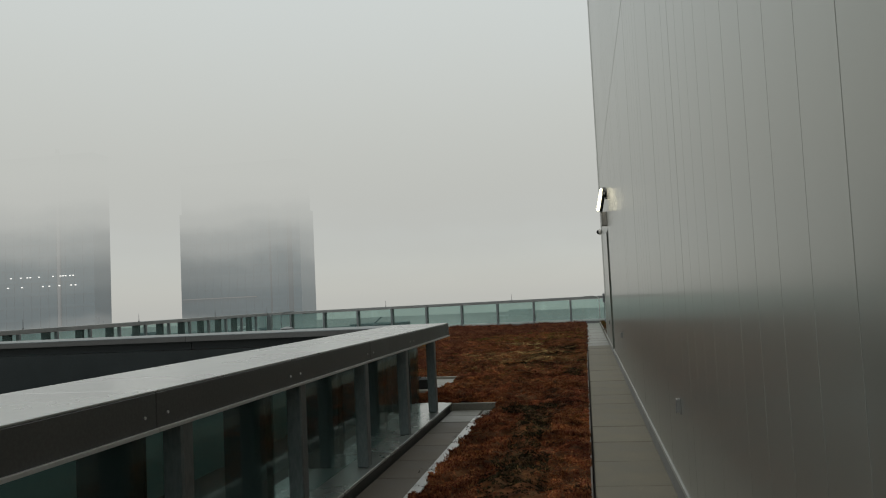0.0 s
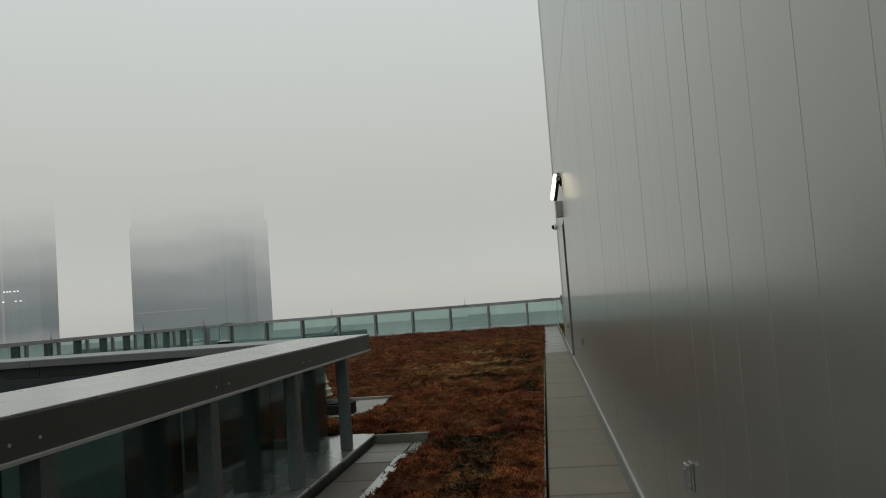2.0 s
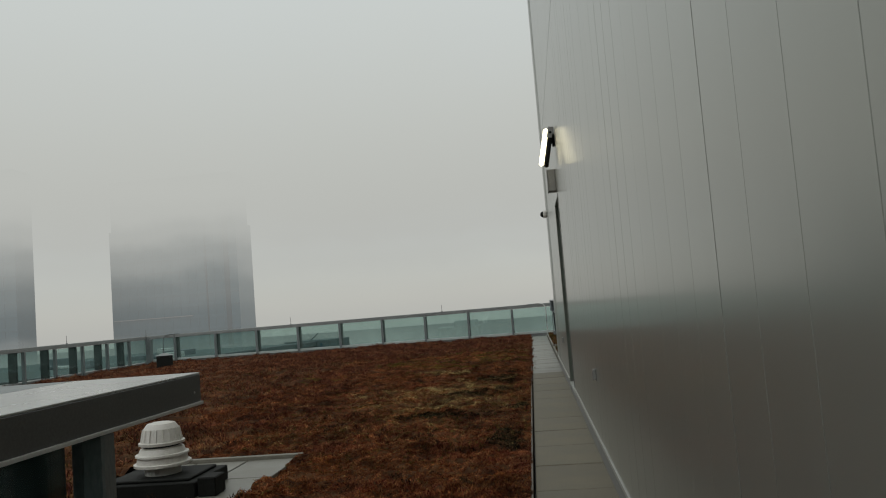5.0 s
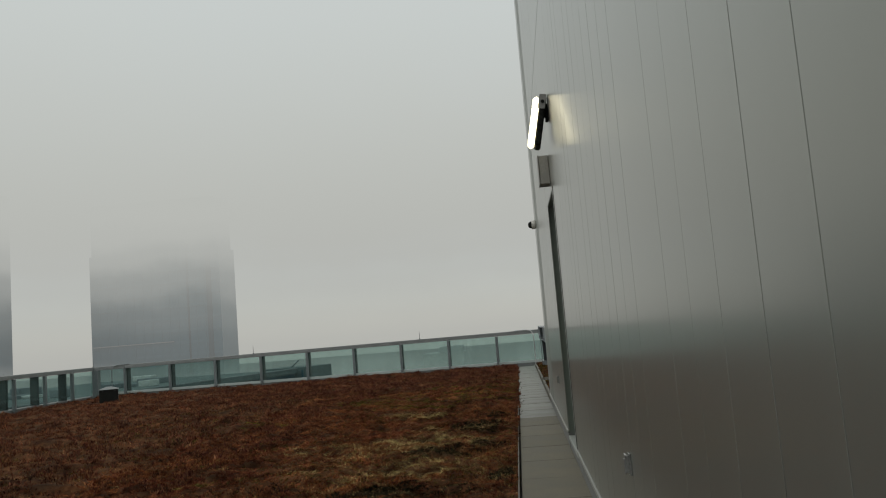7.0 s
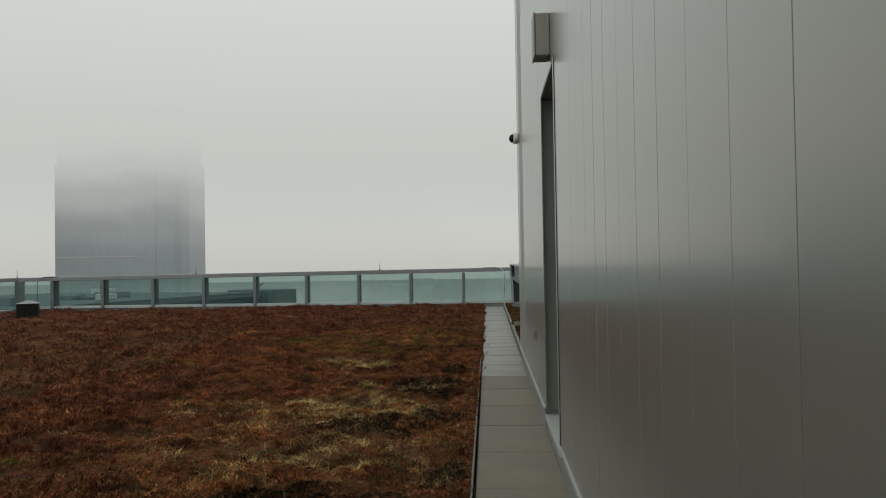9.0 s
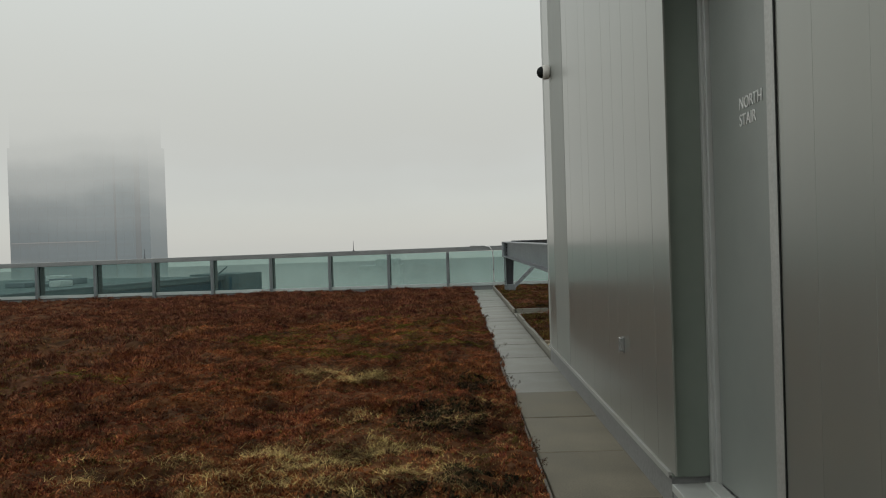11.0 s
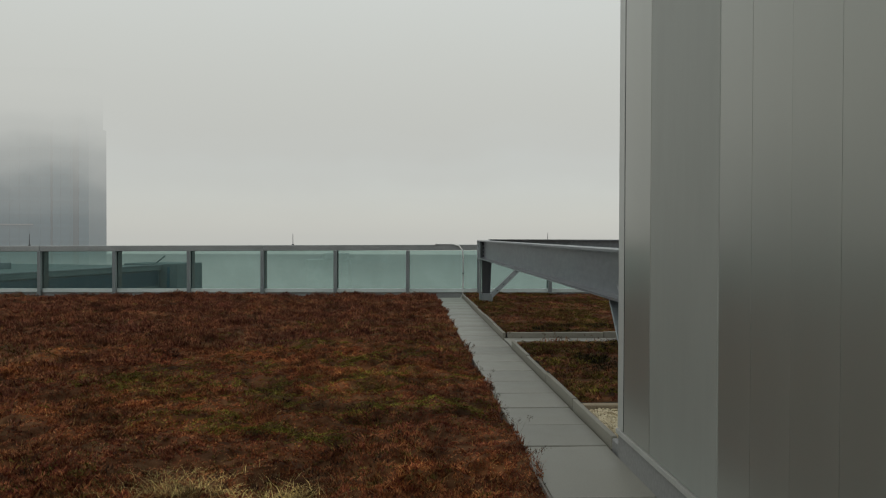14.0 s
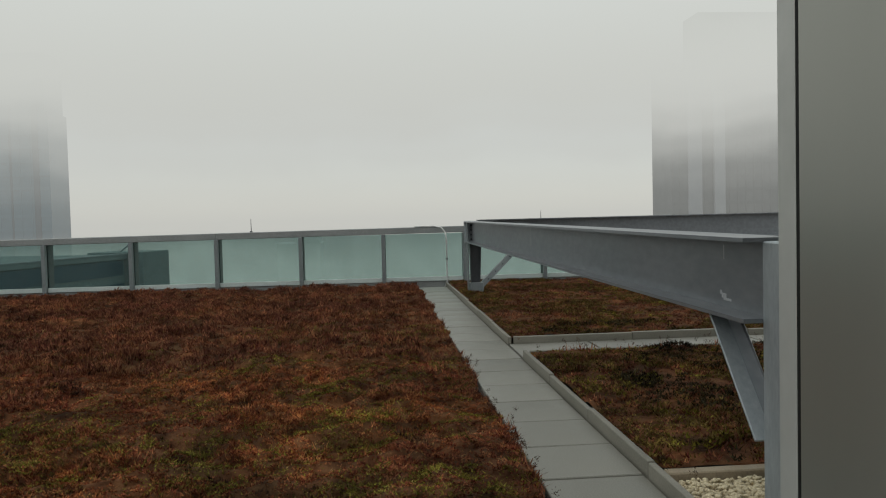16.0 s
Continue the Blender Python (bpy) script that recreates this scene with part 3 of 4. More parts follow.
for a, b in zip(x_cuts, x_cuts[1:]):
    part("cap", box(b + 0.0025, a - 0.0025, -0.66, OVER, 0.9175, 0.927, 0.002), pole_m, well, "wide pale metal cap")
    part("fascia", box(b + 0.0025, a - 0.0025, -0.660, -0.632, 0.862, 0.917, 0.002), fascia_m, well, "metal fascia, darkened for the planting it mirrors")
    part("fascia", box(b + 0.0025, a - 0.0025, OVER - 0.030, OVER, 0.787, 0.917, 0.002), fascia_m, well, "metal fascia, darkened for the planting it mirrors")
    # near-black soffit, with the shade under the far cap in its colour
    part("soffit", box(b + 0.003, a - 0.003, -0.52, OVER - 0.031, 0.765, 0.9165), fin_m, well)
part("fascia", box(-0.662, -0.032, OVER - 0.030, OVER, 0.787, 0.917, 0.002), fascia_m, well, "metal fascia, darkened for the planting it mirrors")

# base with its bright sill, the posts, the panes and the dark fins behind them
part("sill", box(-0.53, 0.02, y_cuts[0], 0.02, 0.000, 0.022, 0.003), cap_m, well, "pale metal sill")
part("sill", box(-11.0, -0.535, -0.53, 0.02, 0.000, 0.022, 0.003), cap_m, well, "pale metal sill")
part("base", box(-0.52, 0.010, y_cuts[0], 0.010, -0.119, -0.0005), fascia_m, well)
part("base", box(-11.0, -0.525, -0.52, 0.010, -0.119, -0.0005), fascia_m, well)
ys = [9.40 - 1.336 * i - OY for i in range(0, 10)]
for y in ys:
    part("post", box(-0.100, -0.012, y - 0.046, y + 0.046, 0.0225, 0.7715, 0.008), pole_m, well, "pale steel post")
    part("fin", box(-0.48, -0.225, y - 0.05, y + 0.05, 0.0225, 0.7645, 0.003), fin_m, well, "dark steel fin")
for b, a in zip(ys, ys[1:]):
    p = part("pane", box(-0.212, -0.198, a + 0.001, b - 0.001, 0.0225, 0.7645), well_glass_m, well, "dark tinted pane")
    p.visible_shadow = False
xs = [-0.55 - 1.335 * i for i in range(0, 8)]
for x in xs:
    part("post", box(x - 0.036, x + 0.036, -0.060, -0.015, 0.0225, 0.7605, 0.004), pole_m, well, "pale steel post")
    part("fin", box(x - 0.02, x + 0.02, -0.48, -0.225, 0.0225, 0.7645, 0.003), fin_m, well, "dark steel fin")
for b, a in zip(xs, xs[1:]):
    p = part("pane", box(a + 0.001, b - 0.001, -0.212, -0.198, 0.0225, 0.7645), well_glass_m, well, "dark tinted pane")
    p.visible_shadow = False
# linings stand in for the shaft: its skylight and shade are in their colours
part("lining", join_box_list([(-1.60, -1.52, y_cuts[0], -0.62, -0.119, 0.7645), (-11.0, -0.625, y_cuts[0], y_cuts[0] + 0.1, -0.119, 0.7645), (-11.1, -11.005, y_cuts[0], 0.0, -0.119, 0.85)]), lining_m, well, "teal lining added for the shaft's skylit depth")

part("lining", box(-11.0, -0.535, -0.619, -0.535, -0.119, 0.7645), fin_m, well, "near-black lining added for the shaft's shade")


def slanted(p, q, wide, thick):
    p, q = Vector(p), Vector(q)
    bm = box(-wide / 2, wide / 2, -thick / 2, thick / 2, -(q - p).length / 2, (q - p).length / 2, 0.002)
    z = (q - p).normalized()
    x = Vector((1, 0, 0)) if abs(z.x) < 0.5 else Vector((0, 1, 0))
    y = z.cross(x).normalized()
    x = y.cross(z)
    m = Matrix.Translation((p + q) / 2) @ Matrix((x, y, z)).transposed().to_4x4()
    bmesh.ops.transform(bm, matrix=m, verts=bm.verts)
    return bm


# ---- sunken slab strip round the light well, with its bright edging ----
strip = tagged(part("pavement", join_box_list([(-2.028, -1.62, -4.6, 9.20, -0.1195, -0.112), (-2.70, -1.32, 10.02, 10.10, -0.1195, -0.112)]), bed_m), "sunken strip of stained slabs beside the light well", "walkway", kind="structure")
me = mesh_of("paver", slab(0.40, 0.62, 0.03), old_paver_m)
for i in range(22):
    piece("paver", me, strip, (-1.823, 8.87 - 0.62 * i, -0.055))
me = mesh_of("paver", slab(0.36, 0.42, 0.03), far_paver_m)
for i in range(2):
    piece("paver", me, strip, (-1.84 + 0.36 * i, 9.40, -0.052))
me = mesh_of("paver", slab(0.36, 0.40, 0.03), far_paver_m)
for i in range(2):
    piece("paver", me, strip, (-1.84 + 0.36 * i, 9.815, -0.053))
tagged(part("edging", join_box_list([(-1.625, -1.550, -4.6, 9.14, 0.000, 0.014), (-1.625, -1.615, -4.6, 9.14, -0.115, -0.0005)], 0.001), edge_m), "bright aluminium edging strip beside the sunken slabs", "edging", kind="structure")
for a, b in ((-2.75, -2.02), (-2.015, -1.52)):
    tagged(part("bed_kerb", box(a, b, 10.06, 10.12, -0.118, 0.018, 0.004), kerb_m), "low grey kerb at the edge of the planting", "kerb", kind="structure")

# slabs round the roof vent
vent_pad = tagged(part("pavement", box(-3.75, -2.42, 11.55, 13.0, -0.118, -0.055), bed_m), "small pad of pale slabs in the planting", "walkway", kind="structure")
me = mesh_of("paver", slab(0.44, 0.72, 0.05), far_paver_m)
for i in range(3):
    for j in range(2):
        piece("paver", me, vent_pad, (-3.53 + 0.445 * i, 11.92 + 0.725 * j, 0.0))
tagged(part("bed_kerb", box(-3.75, -2.40, 13.01, 13.07, -0.118, 0.030, 0.004), kerb_m), "low grey kerb behind the vent pad", "kerb", kind="structure")

vent = thing("roof_vent", (-3.12, 12.0, 0.0), "white two-tier mushroom roof vent on a black base tray", "roof vent")
part("tray", join_box_list([(-0.36, 0.36, -0.30, 0.30, 0.001, 0.105), (-0.30, 0.30, -0.24, 0.24, 0.1055, 0.125)], 0.006), black_m, vent, "black base tray")
part("neck", tube((0, 0, 0.1255), (0, 0, 0.20), 0.125, 24), plastic_m, vent)
part("skirt", lathe([(0.165, 0.185), (0.198, 0.188), (0.198, 0.206), (0.178, 0.210), (0.172, 0.252), (0.186, 0.256), (0.184, 0.270), (0.164, 0.275), (0.150, 0.308), (0.130, 0.318)], 36), plastic_m, vent, "white lower hood")
part("collar", lathe([(0.120, 0.3185), (0.128, 0.322), (0.120, 0.330)], 30), black_m, vent)
hood = part("hood", lathe([(0.140, 0.3305), (0.158, 0.334), (0.160, 0.352), (0.142, 0.356), (0.134, 0.395), (0.122, 0.445), (0.110, 0.462), (0.096, 0.480), (0.060, 0.488)], 36), plastic_m, vent, "white domed hood")
for i in range(18):
    a = math.tau * i / 18
    part("rib", slanted((0.143 * math.cos(a), 0.143 * math.sin(a), 0.358), (0.124 * math.cos(a), 0.124 * math.sin(a), 0.446), 0.009, 0.009), plastic_m, hood)
part("block", box(0.37, 0.50, -0.28, -0.10, 0.001, 0.13, 0.008), black_m, vent)

curb_unit = thing("roof_exhaust", (-11.75, 29.85, -0.02), "black square roof exhaust with a low grey peaked cap", "roof exhaust")
curb_unit.matrix_world = pose(-11.62, 29.85, 0.0, 0, 0, 26) @ Matrix.Scale(0.76, 4)
part("body", box(-0.31, 0.31, -0.31, 0.31, -0.1, 0.46, 0.012), black_m, curb_unit)
bm = bmesh.new()
bmesh.ops.create_cone(bm, cap_ends=True, segments=4, radius1=0.47, radius2=0.10, depth=0.09, matrix=Matrix.Translation((0, 0, 0.507)) @ Matrix.Rotation(radians(45), 4, "Z"))
part("cap", bm, rail_m, curb_unit, "grey metal peaked cap")
for x in (-0.2, 0.2):
    part("eyelet", tube((x, -0.31, 0.40), (x, -0.32, 0.40), 0.015, 10), dark_steel_m, curb_unit)

# ---- beds, kerbs and cross path past the end of the wall ----
def kerb_run(x0, x1, y0, y1, n, along):
    for i in range(n):
        f, g = i / n, (i + 1) / n
        if along == "y":
            b = (x0, x1, y0 + (y1 - y0) * f + 0.003, y0 + (y1 - y0) * g - 0.003)
        else:
            b = (x0 + (x1 - x0) * f + 0.003, x0 + (x1 - x0) * g - 0.003, y0, y1)
        tagged(part("bed_kerb", box(*b, -0.118, 0.062 + 0.007 * math.sin(i * 2.3), 0.004), kerb_m), "low pale grey kerb round the planting bed", "kerb", kind="structure")


kerb_run(0.022, 0.056, 20.95, 25.05, 4, "y")
kerb_run(0.022, 0.056, 25.80, 32.45, 6, "y")
kerb_run(0.075, 4.6, 25.80, 25.85, 4, "x")
kerb_run(0.075, 4.6, 25.00, 25.05, 4, "x")
tagged(part("bed_kerb", box(0.075, 1.6, 21.86, 21.93, -0.118, 0.045, 0.006), beige_kerb_m), "beige stone kerb behind the pebble strip", "kerb", kind="structure")
tagged(part("bed_kerb", box(0.022, 0.30, 20.76, 20.94, -0.118, 0.055, 0.006), curb_m), "grey metal stop end at the foot of the wall corner", "kerb", kind="structure")
cross = tagged(part("pavement", box(0.022, 4.6, 25.055, 25.795, -0.118, -0.055), bed_m), "cross path of pale slabs between two beds", "walkway", kind="structure")
me = mesh_of("paver", slab(0.75, 0.72, 0.05), far_paver_m)
for i in range(6):
    piece("paver", me, cross, (0.40 + 0.755 * i, 25.425, 0.0))

# pale pebbles in the drainage strip
rng = np.random.default_rng(5)


def scatter_mesh(name, verts, faces, material, smooth=False):
    me = bpy.data.meshes.new(name)
    n, c = len(faces), faces.shape[1]
    me.vertices.add(len(verts))
    me.vertices.foreach_set("co", verts.astype(np.float32).ravel())
    me.loops.add(n * c)
    me.loops.foreach_set("vertex_index", faces.astype(np.int32).ravel())
    me.polygons.add(n)
    me.polygons.foreach_set("loop_start", np.arange(0, n * c, c, dtype=np.int32))
    if smooth:
        me.polygons.foreach_set("use_smooth", np.ones(n, dtype=bool))
    me.update(calc_edges=True)
    me.materials.append(material)
    return new(name, me)


ico = bmesh.new()
bmesh.ops.create_icosphere(ico, subdivisions=1, radius=1)
ico_v = np.array([v.co[:] for v in ico.verts])
ico_f = np.array([[v.index for v in f.verts] for f in ico.faces])
ico.free()
n = 4200
vs, fs = [], []
for i in range(n):
    s = rng.uniform(0.007, 0.0155)
    shape = ico_v * (s * rng.uniform(0.9, 1.4), s, s * rng.uniform(0.5, 0.9))
    a = rng.uniform(0, math.tau)
    shape = shape @ np.array([[math.cos(a), -math.sin(a), 0], [math.sin(a), math.cos(a), 0], [0, 0, 1]])
    vs.append(shape + (rng.uniform(0.10, 1.0), rng.uniform(20.98, 21.84), 0.004 + rng.uniform(-0.008, 0.020)))
    fs.append(ico_f + i * len(ico_v))
tagged(scatter_mesh("pebbles", np.vstack(vs), np.vstack(fs), pebble_m, True), "pale cream rounded pebbles in a drainage strip", "pebbles", kind="stuff")
tagged(part("pebble_bed", box(0.075, 1.6, 20.95, 21.855, -0.1185, -0.005), beige_kerb_m), "grit base under the pebbles", "bed", kind="structure")

# ---- galvanised steel frame over the beds ----
def i_beam_y(x, y0, y1, z0, z1, half=0.105, t=0.016, w=0.012):
    """A rolled I-section along y, one closed skin."""
    prof = [(-half, z0), (half, z0), (half, z0 + t), (w / 2, z0 + t), (w / 2, z1 - t), (half, z1 - t), (half, z1), (-half, z1), (-half, z1 - t), (-w / 2, z1 - t), (-w / 2, z0 + t), (-half, z0 + t)]
    bm = bmesh.new()
    a, b = ([bm.verts.new((x + p, y, z)) for p, z in prof] for y in (y0, y1))
    for k in range(len(prof)):
        bm.faces.new((a[k], a[(k + 1) % 12], b[(k + 1) % 12], b[k]))
    bm.faces.new(a[::-1])
    bm.faces.new(b)
    return bm


frame_ob = thing("steel_frame", (0.26, 30.4, 0.0), "grey galvanised steel frame of I-beams on braced posts", "steel frame")
bm = i_beam_y(0.0, -9.10, 0.05, 0.805, 1.118)
for v in bm.verts:
    v.co.z += 0.0032 * v.co.y
part("beam", bm, steel_m, frame_ob, "long grey I-beam")
bm = i_beam_y(0.0, 0.0, 6.6, 0.755, 1.120)
bmesh.ops.rotate(bm, verts=bm.verts, cent=(0, 0, 0), matrix=Matrix.Rotation(radians(-90), 3, "Z"))
bmesh.ops.translate(bm, verts=bm.verts, vec=(0.11, 0.17, 0.020))
part("cross_beam", bm, steel_m, frame_ob, "grey I-beam across the far end")
bm = i_beam_y(0.0, 0.0, 6.6, 0.755, 1.120)
bmesh.ops.rotate(bm, verts=bm.verts, cent=(0, 0, 0), matrix=Matrix.Rotation(radians(-90), 3, "Z"))
bmesh.ops.translate(bm, verts=bm.verts, vec=(0.11, -9.02, 0.002))
part("cross_beam", bm, steel_m, frame_ob, "grey I-beam behind the wall")
part("end_plate", box(-0.11, 0.11, 0.0515, 0.064, 0.79, 1.122, 0.002), pale_steel_m, frame_ob)
near = part("post", join_box_list([(-0.035, 0.18, -9.235, -9.1045, -0.1, 1.076)], 0.006), pale_steel_m, frame_ob, "pale galvanised post")
bm = join_box_list([(-0.040, -0.028, -0.08, 0.045, 0.10, 0.8045), (0.120, 0.132, -0.08, 0.045, 0.10, 0.8045), (-0.0275, 0.1195, -0.024, -0.012, 0.10, 0.8045)])
for v in bm.verts:
    v.co.x = 0.02 + (v.co.x - 0.02) * (0.70 + 0.30 * v.co.z / 0.8)
part("post", bm, dark_steel_m, frame_ob, "dark tapered steel post")
part("side_plate", box(-0.075, -0.056, -0.08, 0.045, -0.1, 1.10, 0.003), pole_m, frame_ob, "pale upright side plate")
part("foot_plate", box(-0.052, 0.15, -0.11, 0.09, -0.10, 0.20, 0.006), pole_m, frame_ob, "pale steel foot")


part("brace", slanted((0, -8.70, 0.772), (0, -9.10, 0.34), 0.13, 0.012), pale_steel_m, frame_ob, "pale steel knee brace")
part("brace_web", slanted((0, -8.78, 0.772), (0, -9.10, 0.44), 0.012, 0.09), steel_m, frame_ob)
knee = part("brace", slanted((0.12, 0.0, 0.14), (0.70, 0.17, 0.68), 0.09, 0.075), pole_m, frame_ob, "grey steel knee brace with bolts")
for f in (0.2, 0.4, 0.6, 0.8):
    x, y, z = 0.12 + 0.58 * f, 0.17 * f, 0.14 + 0.54 * f
    part("bolt", tube((x, y - 0.050, z), (x, y - 0.064, z), 0.012, 6), dark_steel_m, knee)
part("brace_plate", box(0.56, 0.84, 0.08, 0.26, 0.70, 0.7745, 0.002), dark_steel_m, frame_ob)
for y, z, dy, dz in ((-4.62, 0.99, 0.007, 0.085), (-4.58, 0.93, 0.005, 0.05), (-8.72, 0.840, 0.022, 0.010), (-8.75, 0.826, 0.036, 0.005), (-8.69, 0.852, 0.008, 0.008), (-8.72, 1.02, 0.004, 0.03)):
    bm = box(-0.0068, -0.0062, y - dy, y + dy, z - dz, z + dz)
    part("scuff", bm, scuff_m, frame_ob, "pale zinc scuff")
for y in (0.02, -0.05):
    for z in (0.85, 0.92, 0.99, 1.06):
        part("bolt", tube((-0.0065, y - 0.03, z), (-0.02, y - 0.03, z), 0.012, 6), dark_steel_m, frame_ob)

# ---- sedum planting ----
HOLES = [(-14, -1.565, -6, 9.16), (-14, -1.50, 9.15, 10.12), (-3.76, -2.43, 11.50, 13.07), (-12.1, -11.4, 29.5, 30.2)]
BARE = [(-1.0, 8.6, 0.15, 1.25), (-0.98, 6.3, 0.20, 0.9), (-1.08, 9.6, 0.32, 0.28), (-0.70, 13.2, 0.16, 0.30), (-1.40, 14.75, 0.42, 0.22), (-1.0, 14.8, 0.2, 0.15), (-0.64, 15.4, 0.12, 0.2),
        (-1.25, 16.6, 0.38, 0.22), (-0.85, 17.0, 0.22, 0.12), (-1.0, 18.3, 0.28, 0.40), (-0.75, 19.6, 0.16, 0.35)]
BARE = [(x, y - 0.06, a * 1.05, b + 0.09) for x, y, a, b in BARE]
STRAW = [(-1.62, 17.4, 0.36, 0.20, 700), (-1.22, 17.6, 0.22, 0.16, 350), (-1.95, 17.1, 0.36, 0.22, 600), (-1.0, 17.2, 0.22, 0.10, 250), (-1.45, 15.5, 0.40, 0.28, 500),
         (-1.72, 19.95, 0.16, 0.11, 520), (-2.10, 20.3, 0.20, 0.14, 260), (-1.5, 18.3, 0.25, 0.12, 140), (-1.30, 16.95, 0.35, 0.15, 300), (-1.9, 16.6, 0.3, 0.15, 260), (-2.6, 17.3, 0.3, 0.2, 160),
         (-0.95, 15.6, 0.3, 0.45, 240), (-1.5, 16.05, 0.2, 0.1, 220), (-2.3, 15.9, 0.5, 0.3, 120), (-3.6, 15.2, 0.5, 0.5, 60), (-0.85, 18.6, 0.25, 0.3, 160), (-1.9, 14.0, 0.6, 0.5, 100)]
GREEN = [(-3.12, 22.7, 0.45, 0.3), (-2.35, 21.55, 0.35, 0.2), (-1.94, 21.25, 0.25, 0.15), (-1.62, 21.1, 0.2, 0.13), (-1.29, 22.7, 0.4, 0.3), (-1.4, 21.7, 0.25, 0.2), (-1.95, 22.2, 0.3, 0.2),
         (-2.17, 22.75, 0.35, 0.25), (-1.28, 23.2, 0.3, 0.25), (-1.5, 23.8, 0.35, 0.3), (-3.1, 23.2, 0.4, 0.3), (-0.62, 22.0, 0.18, 0.25), (-1.07, 21.95, 0.2, 0.15), (-3.35, 23.0, 0.35, 0.3),
         (-0.9, 24.6, 0.4, 0.5), (-2.2, 24.9, 0.5, 0.4), (-1.25, 5.2, 0.12, 0.2), (-3.2, 15.6, 0.35, 0.15), (-4.2, 20.2, 0.5, 0.25), (-0.75, 26.5, 0.3, 0.7), (-1.9, 27.0, 0.5, 0.4)]


TABLE = np.random.default_rng(21).uniform(-1, 1, (256, 256))


def lumps(x, y, size):
    """Smooth value noise with lumps of that size in metres."""
    u, v = np.asarray(x) / size + 500.3, np.asarray(y) / size + 500.7
    i, j = np.floor(u).astype(int), np.floor(v).astype(int)
    f, g = u - i, v - j
    f, g = f * f * (3 - 2 * f), g * g * (3 - 2 * g)
    a, b = TABLE[i % 256, j % 256], TABLE[(i + 1) % 256, j % 256]
    p, q = TABLE[i % 256, (j + 1) % 256], TABLE[(i + 1) % 256, (j + 1) % 256]
    return (a * (1 - f) + b * f) * (1 - g) + (p * (1 - f) + q * f) * g


def swell(x, y):
    """Height of the planting, in metres: broad swells, cushions and small lumps."""
    near = np.clip((-0.44 - np.asarray(x)) / 0.25, 0.35, 1)
    return near * (0.020 * lumps(x, y, 1.3) + 0.024 * lumps(x, y, 0.42) + 0.038 * lumps(x, y, 0.17) + 0.024 * lumps(x, y, 0.075)) + 0.006


OLIVE_ZONE = [(-1.3, 15.2, 1.5, 1.9), (-2.2, 14.4, 1.3, 0.9), (-0.9, 17.6, 0.6, 1.3)]


def patch_weight(x, y, patches):
    w = np.zeros_like(x)
    wob = 0.35 * np.sin(7 * x + 3 * np.sin(5 * y)) + 0.3 * np.sin(9 * y + 2 * np.sin(8 * x))
    for p in patches:
        d = ((x - p[0]) / p[2]) ** 2 + ((y - p[1]) / p[3]) ** 2
        w = np.maximum(w, np.clip(1.4 - d - 0.5 * wob, 0, 1))
    return w


def edge_x(y):
    """The ragged line along which the plants meet the walkway."""
    return -0.492 + np.clip((y - 17.5) / 3, 0, 1) * (0.018 + 0.022 * np.sin(3.1 * y) + 0.015 * np.sin(8.3 * y + 1))


def in_field(x, y):
    ok = (x > -13.3) & (x < edge_x(y) + 0.0) & (y > -5.5) & (y < 32.45)
    for a, b, c, d in HOLES:
        ok &= ~((x > a) & (x < b) & (y > c) & (y < d))
    return ok


def in_beds(x, y):
    near_bed = (x > 0.058) & (x < 4.5) & (y > 21.935) & (y < 24.995)
    far_bed = (x > 0.058) & (x < 7.2) & (y > 25.855) & (y < 32.45)
    return near_bed | far_bed


def sheet(name, x0, x1, y0, y1, step, inside, lift, material, label):
    nx, ny = int(round((x1 - x0) / step)), int(round((y1 - y0) / step))
    gx, gy = np.meshgrid(np.linspace(x0, x1, nx + 1), np.linspace(y0, y1, ny + 1), indexing="ij")
    z = lift + swell(gx, gy)
    v = np.stack([gx, gy, z], -1).reshape(-1, 3)
    i, j = np.meshgrid(np.arange(nx), np.arange(ny), indexing="ij")
    a = i * (ny + 1) + j
    f = np.stack([a, a + ny + 1, a + ny + 2, a + 1], -1).reshape(-1, 4)
    mid = v[f].mean(1)
    return tagged(scatter_mesh(name, v, f[inside(mid[:, 0], mid[:, 1])], material, True), label, "planting", kind="structure")


NEAR = lambda x, y: (x > -4.4) & (y > 2.5) & (y < 26.0)
sheet("sedum_mat", -4.4, -0.48, 2.5, 26.0, 0.035, in_field, 0.002, soil_m, "dark red-brown sedum mat covering the roof")
sheet("sedum_mat", -13.3, -0.48, -5.5, 32.45, 0.085, lambda x, y: in_field(x, y) & ~NEAR(x, y), 0.002, soil_m, "dark red-brown sedum mat towards the parapet")
sheet("sedum_mat", 0.075, 7.2, 21.935, 32.45, 0.06, in_beds, 0.04, soil_m, "dark olive-brown sedum mat in the side beds")


